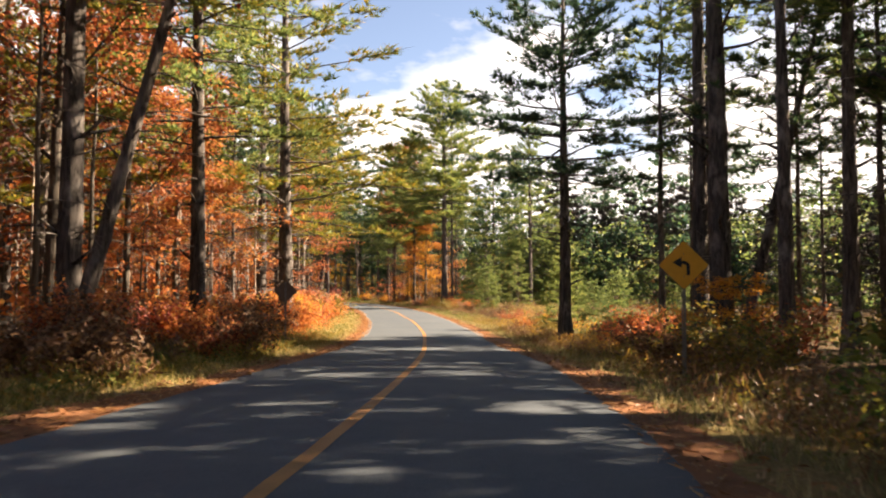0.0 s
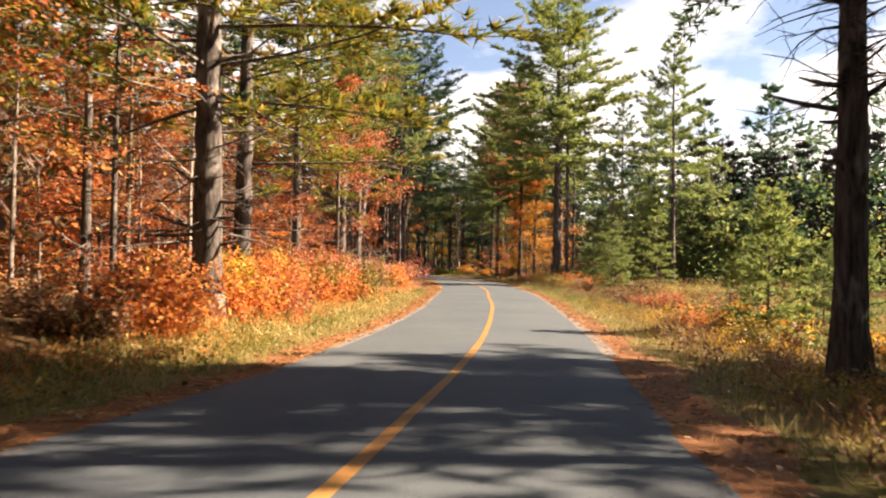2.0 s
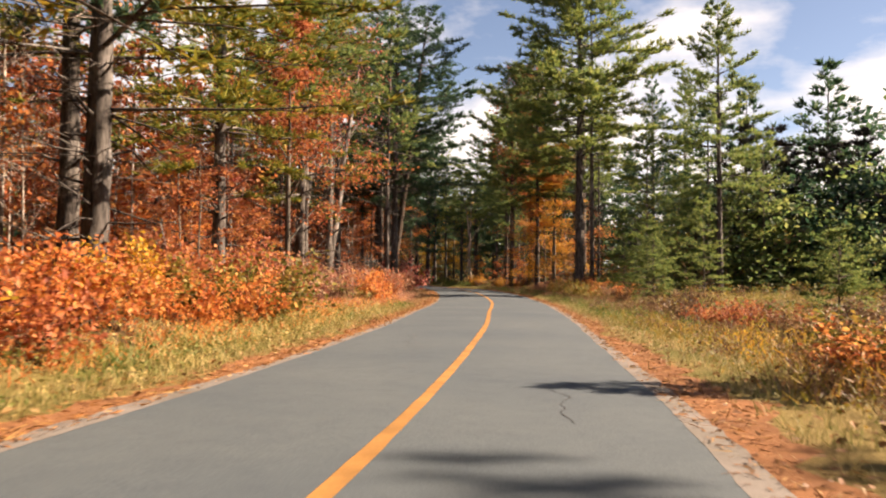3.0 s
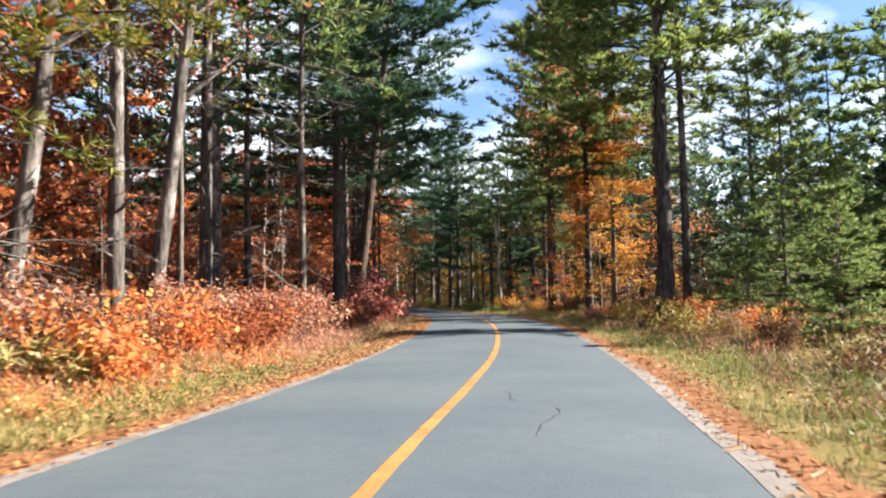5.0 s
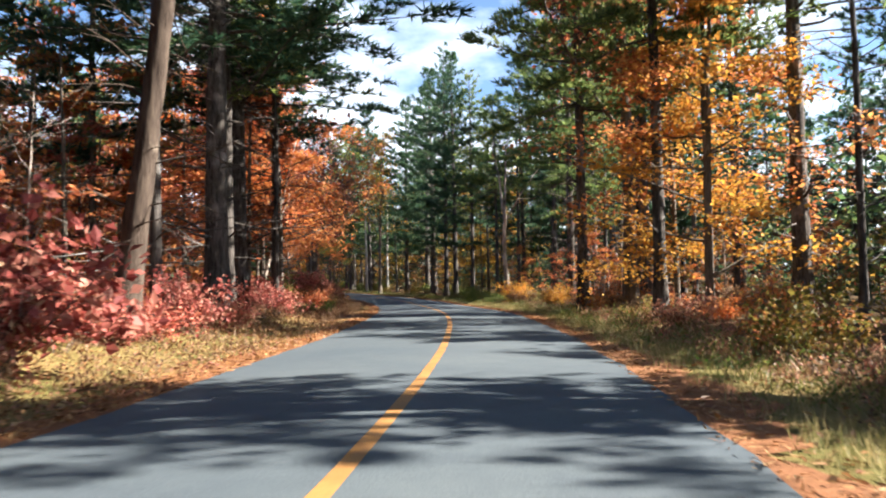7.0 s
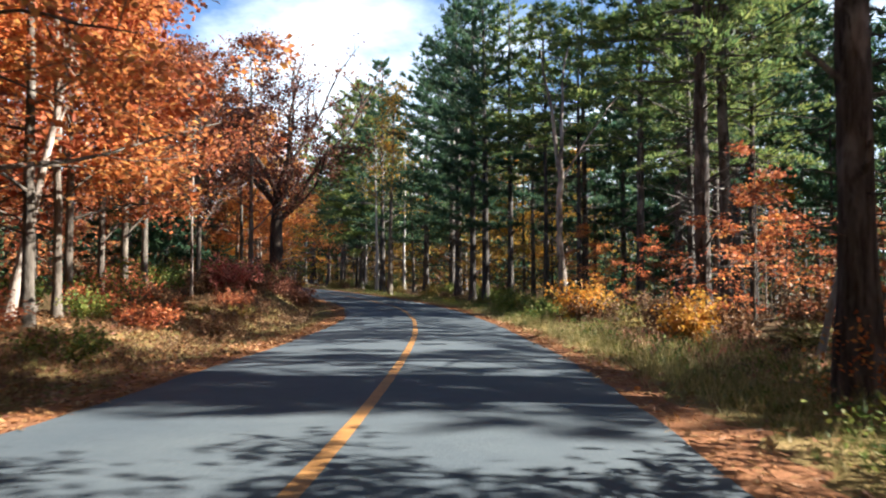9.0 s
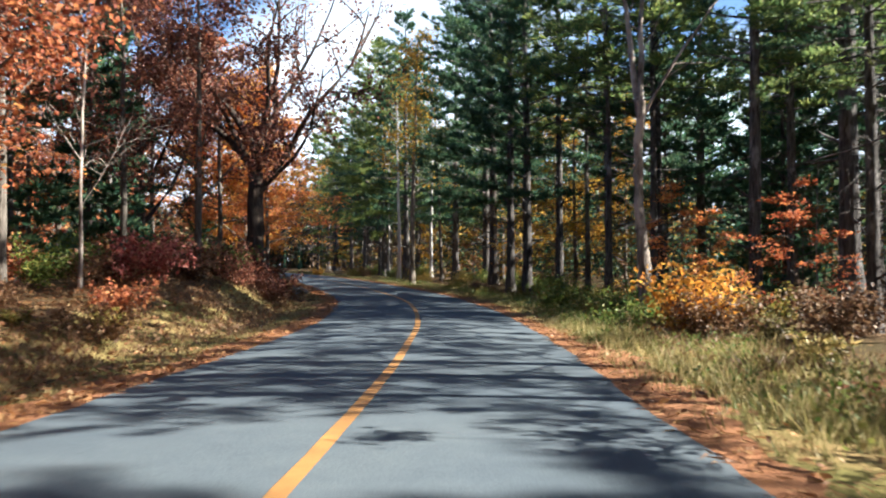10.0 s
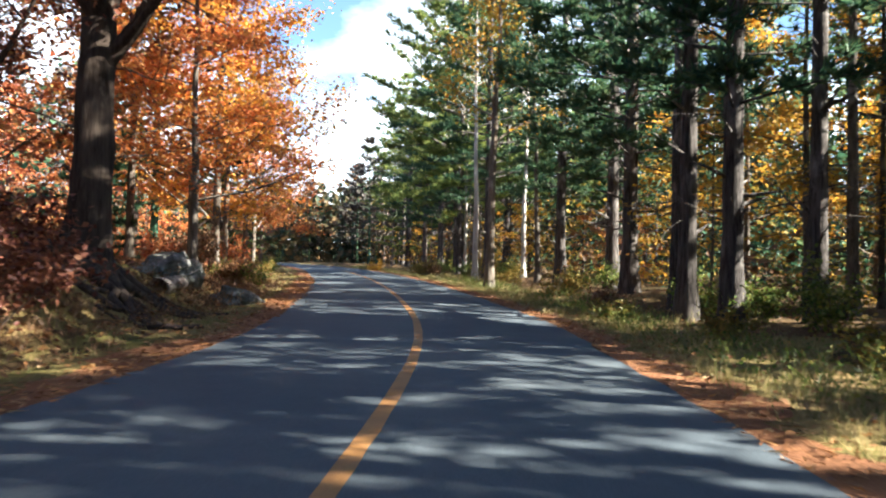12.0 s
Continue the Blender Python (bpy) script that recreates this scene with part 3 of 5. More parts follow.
STOCK["crowned_dark"] = pine("dark pine with broad boughs reaching over the road", 56, height=25, r0=0.33, base=0.3, reach=6.2, whorls=15, per=6, tufts=30, needle=PINE_DARK, stubs=40, spray=0.4)
STOCK["dark_full"] = pine("dense dark green pine with layered boughs beside the road", 60, height=25, r0=0.3, base=0.2, reach=5.0, whorls=19, per=6, tufts=30, needle=PINE_DARK, stubs=14, spray=0.44, low=0.75)
for k in range(2):
    STOCK["distant%d" % k] = pine("dark pine deep in the forest", 62 + k, height=21, r0=0.22, base=0.14 + 0.1 * k, reach=4.4, whorls=12, per=5, tufts=9, needle=PINE_DARK, stubs=6, spray=0.85, plain_limbs=True, m=5)
STOCK["overhang"] = pine("tall dark pine with long boughs arching over the road", 59, height=30, r0=0.34, base=0.3, reach=7.4, whorls=16, per=6, tufts=32, needle=PINE_DARK, stubs=46, spray=0.42, low=0.9)
STOCK["leaning"] = broadleaf("grey leaning tree, nearly bare, with a few red leaves", 95, height=17, r0=0.27, fork=0.42, spread=0.3, limbs=12, leaf=CRIMSON, count=900, size=0.16, bare=0.45, lean=(0.13, 0.0), kind="bare_tree", wood=PINE_BARK)
STOCK["pale_stem"] = broadleaf("pale leaning trunk, broken off and nearly bare", 98, height=10, r0=0.13, fork=0.45, spread=0.3, limbs=7, leaf=RUST, count=200, size=0.16, bare=0.5, lean=(0.24, 0.02), kind="bare_tree", wood=PALE_BARK)
STOCK["yellow_maple"] = broadleaf("tall maple hung with golden-yellow leaves", 96, height=14, r0=0.13, fork=0.12, spread=0.3, limbs=15, leaf=YELLOW, count=4200, size=0.2, tiers=True)
STOCK["high_maple"] = broadleaf("tall roadside maple with dark red-brown leaves overhead", 97, height=20, r0=0.24, fork=0.3, spread=0.34, limbs=14, leaf=RUST, count=6500, size=0.19, bare=0.05)
# oak bark on this pine: its darker colour stands in for shade on the trunk
STOCK["leaning_dark"] = pine("tall dark pine leaning towards the road, bark darkened to imitate shade", 64, height=24, r0=0.3, base=0.45, reach=5.6, whorls=12, per=6, tufts=30, needle=PINE_DARK, stubs=40, spray=0.4, lean=(0.13, 0.02), wood=OAK_BARK)
STOCK["dark_oak"] = broadleaf("dark many-stemmed oak with dense maroon-brown leaves", 99, height=16, r0=0.3, fork=0.15, spread=0.5, limbs=15, leaf=MAROON, count=11000, size=0.17, bare=0.03, wood=OAK_BARK, kind="oak_tree", limb_r=0.5)
STOCK["tall_gold"] = broadleaf("tall maple glowing golden-orange in the sun", 100, height=16, r0=0.17, fork=0.12, spread=0.36, limbs=15, leaf=GOLD, count=10500, size=0.16, bare=0.02)
STOCK["airy"] = pine("slim open pine with pale green needles and grey twigs", 55, height=11, r0=0.1, base=0.08, reach=3.0, whorls=14, per=5, tufts=16, needle=PINE_GREEN, stubs=20, spray=0.32, wood=GREY_BARK, low=1.0)
STOCK["high"] = pine("tall thick-trunked pine with its crown high up", 58, height=26, r0=0.36, base=0.46, reach=4.4, whorls=11, needle=PINE_GREEN, stubs=40)
STOCK["sparse"] = pine("half-bare pine with long dead branches and few needles", 61, height=18, bare=0.27, r0=0.3, base=0.40, reach=5.8, whorls=11, per=6, tufts=40, needle=PINE_DARK, stubs=80, spray=0.30)
for k in range(3):
    STOCK["far_pine%d" % k] = pine("shaded forest pine with a dark green crown", 65 + k, height=21, r0=0.22, base=0.28, reach=4.4, whorls=12, per=5, tufts=15, needle=(PINE_DARK, PINE_GREEN, PINE_DARK)[k], stubs=26, spray=0.62, plain_limbs=True, m=5)
STOCK["far_full"] = pine("pine at the far wood's edge with boughs to the ground", 68, height=21, r0=0.25, base=0.05, reach=4.6, whorls=18, per=6, tufts=10, needle=PINE_DARK, stubs=0, spray=0.75, plain_limbs=True)
LEAVES = ((ORANGE, "orange"), (RUST, "russet"), (ORANGE, "bright orange"), (MAROON, "dark brown-red"))
for k, (leaf, word) in enumerate(LEAVES):
    STOCK["maple%d" % k] = broadleaf("%s autumn maple with thin grey trunk" % word, 71 + k, height=13 + k, r0=0.15, fork=0.2, spread=0.36, limbs=12, leaf=leaf, count=9500, size=0.155, bare=0.05, tiers=k % 2 == 0)
    STOCK["far_maple%d" % k] = broadleaf("%s maple deeper in the forest" % word, 75 + k, height=13 + k, r0=0.12, fork=0.15, spread=0.36, limbs=10, leaf=leaf, count=2300, size=0.28, bare=0.05, tiers=k % 2 == 0, twigs=1, fine=False)
for k, (leaf, word) in enumerate(((ORANGE, "orange"), (RUST, "russet"), (YELLOW, "yellow"), (CRIMSON, "red"))):
    STOCK["sapling%d" % k] = broadleaf("slim maple sapling with %s leaves in the undergrowth" % word, 81 + k, height=6.5, r0=0.05, fork=0.1, spread=0.42, limbs=10, leaf=leaf, count=1500, size=0.15, bare=0.1, tiers=True, wood=GREY_BARK, kind="maple_sapling", twigs=0, fine=False)
STOCK["bare0"] = broadleaf("leafless grey sapling with fine twigs", 91, height=9, r0=0.06, fork=0.25, spread=0.3, limbs=12, count=0, bare=1.0, wood=PALE_BARK, kind="bare_sapling", twigs=2, fine=False)
STOCK["bare1"] = broadleaf("thin bare tree with pale grey bark", 92, height=13, r0=0.1, fork=0.4, spread=0.3, limbs=11, leaf=OCHRE, count=260, size=0.16, bare=0.4, kind="bare_tree")
STOCK["pale"] = broadleaf("pale tall tree with thin yellowing leaves", 93, height=22, r0=0.22, fork=0.35, spread=0.22, limbs=14, leaf=YELLOW, count=3000, size=0.22, bare=0.2, kind="yellowing_tree")
STOCK["birch"] = broadleaf("white birch with a forked bare crown", 94, height=15, r0=0.16, fork=0.55, spread=0.26, limbs=9, leaf=OCHRE, count=300, size=0.15, wood=BIRCH_BARK, bare=0.5, kind="birch_tree")

SHRUBS = {"pink": (BLUSH, "pinkish"), "orange": (ORANGE, "orange"), "rust": (RUST, "russet"), "red": (CRIMSON, "crimson"), "yellow": (YELLOW, "yellow"), "ochre": (OCHRE, "olive-yellow"), "brown": (BROWN, "withered brown"), "green": (GREEN, "green"), "maroon": (MAROON, "dark maroon")}
for k, (key, (leaf, word)) in enumerate(SHRUBS.items()):
    for j in range(2):
        STOCK["s_%s%d" % (key, j)] = shrub("leafy %s shrub on the road verge" % word, 101 + 2 * k + j, height=1.5 + 0.2 * j, width=2.0, leaf=leaf, count=1600, size=0.106)
for j, (leaf, word) in enumerate(((BROWN, "dry brown"), (OCHRE, "yellow-green"), (GRASS, "straw-coloured"))):
    STOCK["weed%d" % j] = shrub("%s weeds on the road verge" % word, 131 + j, height=1.0, width=1.1, leaf=leaf, count=600, size=0.13, stems=18, weedy=True, kind="weeds")

# ---- the trees beside the road ----
# key, x, y, turn, size, height factor
TAKEN = []


def stand(trees):
    for key, x, y, turn, size, tall in trees:
        place(key, x, y, turn, size, 0.0, "", tall)
        TAKEN.append((x, y))


# the left side from 9 to 61 m along
stand([("high_maple", -12, 9.5, 250, 0.95, 0.9), ("high_maple", -9.6, 15.5, 30, 0.9, 0.9), ("pine1", -8.9, 19.9, 40, 1, 1), ("high_maple", -11.5, 24.5, 150, 0.9, 0.85),
       ("pine0", -8.95, 30.5, 200, 1.02, 1), ("maple1", -12.5, 33, 80, 1, 1), ("maple2", -12, 37.5, 240, 0.9, 0.9), ("gold0", -8.2, 43.7, 30, 1.5, 1.05),
       ("pole1", -11.1, 44.2, 10, 0.8, 0.8), ("pole0", -13.3, 46.5, 60, 1.3, 1.1), ("maple0", -14.2, 50.5, 140, 0.8, 0.85), ("gold1", -12.2, 56.0, 120, 1.45, 1.1),
       ("pine3", -15, 59, 310, 1, 0.9), ("gold1", -12.9, 65.1, 250, 1.0, 1.05)])
# the left side from 66 to 108 m along
stand([("gold0", -13.2, 75.0, 140, 0.9, 0.95), ("maple1", -12.2, 70.5, 40, 0.95, 0.95), ("pole0", -13.4, 76.3, 100, 1.4, 1.1), ("leaning", -14.9, 78.4, 15, 0.95, 0.95),
       ("high", -13.5, 80.6, 75, 0.6, 0.8), ("leaning", -14.9, 84.2, 0, 1, 1), ("bare1", -15.3, 86.6, 130, 1.2, 1.1), ("high", -15.6, 88.8, 200, 0.7, 0.9),
       ("pole1", -12.3, 89.5, 20, 1.2, 1.1), ("high", -17.2, 92.5, 20, 0.8, 0.95), ("overhang", -13.3, 95.9, 280, 0.8, 0.8), ("pole1", -17.7, 96.4, 90, 1.4, 1.2),
       ("leaning_dark", -15.6, 104.6, 0, 1, 1), ("pole0", -17.5, 108.8, 15, 1.5, 1.2)])
# the left side from 111 to 150 m along
stand([("pole0", -19.5, 116.5, 10, 1.8, 1.4), ("overhang", -17.9, 112.8, 60, 1.15, 0.95), ("pole1", -18.6, 118.6, 250, 1, 1), ("pine3", -20.5, 119, 60, 0.95, 0.85),
       ("pole1", -19.6, 120.6, 190, 1.4, 1.1), ("pole0", -22.8, 121.7, 130, 1.6, 1.1), ("pale_stem", -24.7, 129.1, 0, 1, 1), ("maple2", -21.6, 125.3, 60, 1.05, 1.05), ("overhang", -20.2, 118.6, 200, 1.0, 0.85), ("maple1", -27.8, 137.2, 30, 0.95, 0.95), ("maple0", -23.5, 128.5, 300, 1.0, 1.0),
       ("maple0", -26.4, 133, 90, 0.95, 0.9), ("maple1", -29, 137.5, 40, 0.9, 0.9), ("maple3", -31.2, 142.7, 200, 1, 0.95), ("bare0", -30, 144.3, 0, 1.1, 1.1),
       ("far_full", -34.5, 146, 150, 0.5, 0.5), ("maple3", -33.5, 150, 150, 0.9, 0.8)])
# the left side from 151 to 183 m along
stand([("maple3", -31.4, 151.5, 70, 0.95, 0.85), ("far_full", -36.5, 151.5, 0, 0.55, 0.6), ("maple3", -41.5, 155, 180, 0.9, 0.8), ("far_full", -40.5, 157, 50, 0.55, 0.6),
       ("dark_oak", -43.0, 162.2, 80, 1.0, 1.0), ("far_full", -46.5, 164, 150, 0.55, 0.55), ("maple0", -38.5, 150.5, 200, 0.85, 0.85), ("maple3", -45, 165.5, 80, 1.1, 0.85), ("maple2", -41, 166.5, 60, 1, 1),
       ("maple2", -39.1, 168.5, 10, 0.9, 0.85), ("maple0", -43.5, 170, 160, 1.05, 1), ("far_full", -45.5, 170.5, 250, 0.4, 0.4), ("maple0", -48.6, 180.5, 140, 1.0, 0.95),
       ("tall_gold", -45.6, 176.5, 260, 1.1, 1.0), ("tall_gold", -42.6, 172.0, 60, 0.85, 0.8), ("maple0", -49.5, 183, 330, 1, 0.85)])
# the left side from 184 to 197 m along
stand([("full1", -52.5, 184.5, 80, 0.55, 0.5), ("maple1", -54, 189, 90, 0.95, 0.8), ("maple0", -60, 197, 20, 1, 0.8)])
# the right side from 20 to 52 m along
# the first eight are unseen trees, added to shade road, verge and left wood
stand([("crowned", 24, 39, 30, 1, 1), ("crowned_dark", 28.5, 43.5, 130, 1, 1.05), ("crowned_dark", 31.5, 45.2, 200, 1, 1.1),
       ("crowned", 13, 9, 30, 1.05, 1.2), ("crowned_dark", 15, 13.5, 130, 1.05, 1.25), ("crowned", 20, 28.5, 40, 0.9, 0.7), ("young1", 12.2, 15.8, 120, 1.3, 1.3), ("crowned", 14.5, 18, 230, 1.05, 1.2),
       ("high", 11, 20, 30, 0.8, 0.85), ("high", 9.2, 22.4, 10, 0.6, 0.8), ("pole0", 13, 22.5, 90, 1.2, 1), ("high", 11.8, 24.2, 130, 0.7, 0.85),
       ("high", 9, 27.1, 0, 1.05, 1), ("pole1", 14.5, 27.5, 20, 1.2, 1), ("high", 8.9, 28.9, 70, 0.8, 1.0), ("high", 10.6, 33, 210, 0.6, 0.8),
       ("sparse", 5.45, 37.4, 90, 0.95, 1), ("pole1", 9.9, 37.8, 10, 1.4, 1), ("pole0", 11.6, 39, 140, 0.8, 0.9), ("young1", 13.5, 47, 200, 0.6, 0.5),
       ("young0", 6.7, 48.3, 0, 0.62, 0.68), ("young1", 9.3, 52, 40, 0.55, 0.5)])
# the right side from 56 to 99 m along
stand([("young0", 11.5, 56, 100, 0.6, 0.6), ("young1", 12.5, 78, 90, 0.8, 0.7),
       ("young1", 4.8, 89.5, 90, 0.75, 0.7),
       ("airy", 8.2, 92.0, 150, 0.6, 0.6), 
       ("airy", 3.4, 98.9, 40, 0.55, 0.55), ("lush_high", 0.15, 99.1, 210, 1.0, 1.0)])
# the right side from 100 to 129 m along
stand([("pole0", 1.1, 100.1, 40, 1.6, 1.5), ("airy", 5.6, 105.4, 150, 0.6, 0.6), ("crowned", 10.6, 101.4, 75, 0.7, 0.85), ("airy", 5.2, 100.9, 75, 1.0, 1.15), ("airy", 14, 111.5, 10, 1.2, 1.15), ("young0", 10, 110.5, 200, 1.3, 1.4), ("airy", 9, 115, 300, 1.0, 1.0), ("airy", 15.5, 110, 150, 1.3, 1.3),
       ("pole1", 1.8, 115.4, 170, 1.1, 1.1), ("lush_high", -4, 116.8, 350, 0.6, 0.9), ("maple2", -2.4, 117.5, 60, 1.05, 1),
       ("high", 0.4, 117.1, 30, 0.85, 0.95), ("lush_high", -7.2, 124.8, 20, 0.66, 0.88), ("high", -4.6, 127.5, 230, 0.7, 0.9),
       # the crowned pine at (12, 136.8) is put there to dapple the road
       ("crowned_dark", 8, 130.8, 70, 0.7, 0.95), ("far_pine0", 14, 132, 10, 1, 1.05), ("crowned", 12, 136.8, 200, 0.55, 0.95), ("far_pine2", 18, 131.5, 90, 1, 1.1),
       ("pole0", -0.6, 128.4, 40, 1.3, 1.1), ("high_maple", -5.2, 125.0, 200, 1.35, 1.25)])
# the right side from 130 to 163 m along
stand([("pole0", -4.9, 130.4, 110, 1.6, 1.2), ("pine3", -2, 138.8, 90, 0.5, 0.7),
       ("pine0", -9.1, 138.9, 300, 0.85, 0.95), ("pole1", -8.4, 141, 60, 1.8, 1.2), ("pole1", 1, 143.6, 20, 1.5, 1.3), ("pine1", -7.4, 145.2, 220, 0.5, 0.65),
       ("pine1", -9.6, 148, 20, 0.55, 0.7), ("pine3", -8.6, 151.6, 120, 0.5, 0.7), ("crowned", -9.5, 153.8, 200, 0.9, 1.05), ("crowned_dark", -7.6, 158.4, 40, 0.95, 1.1), ("pine1", -10.6, 165.6, 90, 0.75, 1.0), ("pine2", -12.2, 156.5, 20, 0.68, 1.0), 
       # far_pine2 here and far_pine0 next to it are added to shade the road
       ("pole1", -18.3, 163.5, 230, 1.3, 1.1), ("far_pine2", -2, 163.5, 110, 0.9, 1)])
# the right side from 164 to 187 m along
stand([("far_pine0", 3, 164.5, 210, 0.9, 1), ("pole1", -16.5, 165, 300, 1.6, 1.1), ("dark_full", -16.6, 168.5, 130, 0.75, 0.95), ("dark_full", -23.6, 169.4, 200, 0.85, 1.0),
       ("pine3", -24.8, 170.4, 100, 0.66, 1.0), ("pole0", -19.1, 168.2, 45, 1.4, 1.2), ("pine1", -21.8, 169.2, 10, 0.7, 0.95), ("pine3", -25.9, 174.6, 20, 0.6, 1.0),
       ("pole1", -21.2, 174.1, 30, 1.4, 1.1), ("yellow_maple", -22.5, 177, 0, 1, 1), ("dark_full", -29, 181, 200, 1.05, 1.05), ("yellow_maple", -25, 183, 120, 0.95, 1),
       ("yellow_maple", -20.6, 185, 220, 1, 1.1), ("pale", -37.5, 187, 10, 1, 0.95)])
# the right side from 187 to 236 m along
stand([("dark_full", -31.5, 187.5, 10, 1.05, 1.05), ("dark_full", -34.9, 190, 20, 0.95, 1), ("bare1", -36.8, 191.8, 10, 1.5, 1.3), ("birch", -42.3, 195.6, 20, 1.15, 1.15),
       ("dark_full", -43.2, 199.5, 100, 1.0, 1.05), ("birch", -40.3, 198.5, 200, 1, 1.1), ("lush0", -48, 205, 20, 0.9, 0.95), ("birch", -47.5, 205, 90, 0.9, 1),
       ("pole0", -50.7, 209.8, 20, 1.5, 1.1), ("dark_full", -57.6, 220.5, 20, 0.9, 0.95), ("dark_full", -62, 225.5, 20, 0.9, 0.9), ("full1", -67.6, 232, 20, 0.9, 0.85),
       ("pine1", -70.3, 236.5, 100, 0.8, 0.8)])

# ---- single trees that stand out ----
def leaning_pine():
    ob = pine("leaning dark pine beside an upright one", 201, height=16, r0=0.2, base=0.5, reach=3.0, whorls=10, per=5, tufts=15, needle=PINE_GOLD, stubs=30, lean=(0.25, 0.03))
    ob.matrix_basis = pose(-8.6, 19.4, ground_at(-8.6, 19.4))
    ob = pine("pine leaning away from its neighbours at the marsh edge", 202, height=15, r0=0.2, base=0.4, reach=3.0, whorls=10, per=5, tufts=15, needle=PINE_DARK, stubs=40, lean=(0.27, 0.05))
    ob.matrix_basis = pose(9.8, 27.8, ground_at(9.8, 27.8))


def roadside_oak():
    """The large oak on the bank, with heavy limbs and thin red-brown leaves."""
    rng = np.random.default_rng(203)
    root = new("oak_tree")
    tagged(root, "large dark oak with heavy spreading limbs and red-brown leaves", "tree", "roadside forest trees")
    gt, gn = Geo(), Geo()
    h = 5.6
    u = np.linspace(0, 1, 9)
    p = np.stack([0.25 * u + 0.08 * np.sin(u * 5), 0.1 * u, u * h - 0.35], 1)
    tube(gt, p, 0.46 * (1 - 0.22 * u) * (1 + 0.75 * np.exp(-u * h / 0.5)), 14, 0.05, rng)
    floor = ground_at(-35.75, 161.7)
    for k in range(11):                                       # surface roots down the bank
        a, reach = radians(-75 + 13 * k + rng.uniform(-5, 5)), rng.uniform(1.6, 4.2)
        q = []
        for u2 in np.linspace(0.0, 1.0, 9):
            a += rng.normal() * 0.12
            rx, ry = math.cos(a) * (0.35 + reach * u2), math.sin(a) * (0.35 + reach * u2)
            q.append((rx, ry, ground_at(-35.75 + rx, 161.7 + ry) - floor + 0.3 * (1 - u2) ** 3 + 0.02))
        tube(gt, q, np.linspace(0.17, 0.035, 9), 7, 0.08, rng)
    tips = []
    for deg, rise, ln, rad in ((22, 0.85, 11.0, 0.19), (205, 2.1, 10.0, 0.21), (110, 3.4, 10.5, 0.24), (300, 2.2, 9.0, 0.18), (40, 1.7, 10.0, 0.2), (15, 0.6, 7.5, 0.11), (232, 1.2, 9.0, 0.17), (180, 1.1, 7.5, 0.12), (255, 2.8, 9.5, 0.17)):
        a = radians(deg)
        start = p[-1] if rise > 0.9 else p[-2] - np.array([0, 0, 0.6 * rng.random()])
        q = bent(start, (math.cos(a), math.sin(a), rise), ln, 0.25, 8, rng, 0.15)
        tube(gt, q, np.linspace(rad, 0.035, 9), 8)
        for j in range(9):
            b = bent(along(q, 0.25 + 0.085 * j), (q[-1] - q[0]) / ln + rng.normal(size=3) * 0.7, ln * rng.uniform(0.2, 0.5), 0.2, 5, rng, 0.2)
            tube(gt, b, np.linspace(rad * 0.3, 0.01, 6), 5)
            tips.append(b[2:])
            for i in range(5):
                c = bent(b[1 + i % 4], (b[-1] - b[0]) + rng.normal(size=3) * 1.1, rng.uniform(0.7, 1.5), 0, 3, rng, 0.25)
                tube(gt, c, (0.013, 0.009, 0.007, 0.004), 3)
                tips.append(c)
    for e in tips:
        n = rng.integers(14, 34) if e[0][2] < 9 else rng.integers(4, 16)
        at = np.array([along(e, v) for v in rng.uniform(0.2, 1.1, n)])
        leaves(gn, at + rng.normal(size=(n, 3)) * 0.32, 0.18, rng, 0.9)
    part("trunk", gt, OAK_BARK, root, soft=True)
    part("crown", gn, MAROON, root)
    root.matrix_basis = pose(-35.75, 161.7, ground_at(-35.75, 161.7))


def dead_snag():
    """The pale dead tree whose bark peels, with a split top."""
    rng = np.random.default_rng(204)
    root = new("dead_tree")
    tagged(root, "dead tree with pale peeling bark and a forked top", "tree", "roadside forest trees")
    gt = Geo()
    gl = gt
    p, r = stem(7.2, 0.25, rng, (-0.035, 0.0), 0.5, 12, 0.35)
    fine = np.linspace(0, 1, 40)
    tube(gt, [along(p, v) for v in fine], np.interp(fine, np.linspace(0, 1, 12), np.maximum(r, 0.15)) * (1 + 0.05 * np.sin(fine * 31)), 13, 0.09, rng)
    for a, ln, rad, rise in ((0.2, 7.5, 0.12, 5.0), (3.3, 6.5, 0.13, 5.4), (0.4, 5.0, 0.06, 2.2)):
        q = bent(p[-2], (math.cos(a), math.sin(a), rise), ln, 0.2, 7, rng, 0.12)
        gl = Geo()
        tube(gl, q, np.linspace(rad, 0.03, 8), 8)
        for j in range(6):
            b = bent(along(q, 0.3 + 0.11 * j), (q[-1] - q[0]) / ln + rng.normal(size=3) * 0.6, rng.uniform(0.8, 1.9), 0.1, 4, rng, 0.2)
            tube(gl, b, np.linspace(0.03, 0.006, 5), 4)
        part("limb", gl, PALE_BARK, root, soft=True)
    gl = gt
    for k in range(7):
        q = bent(along(p, rng.uniform(0.35, 0.9)), rng.normal(size=3) * (1, 1, 0.3), rng.uniform(0.3, 1.2), 0, 3, rng, 0.2)
        tube(gl, q, (0.04, 0.03, 0.02, 0.01), 5)
    part("trunk", gt, PALE_BARK, root, soft=True)
    root.matrix_basis = pose(-15.5, 153.0, ground_at(-15.5, 153.0))


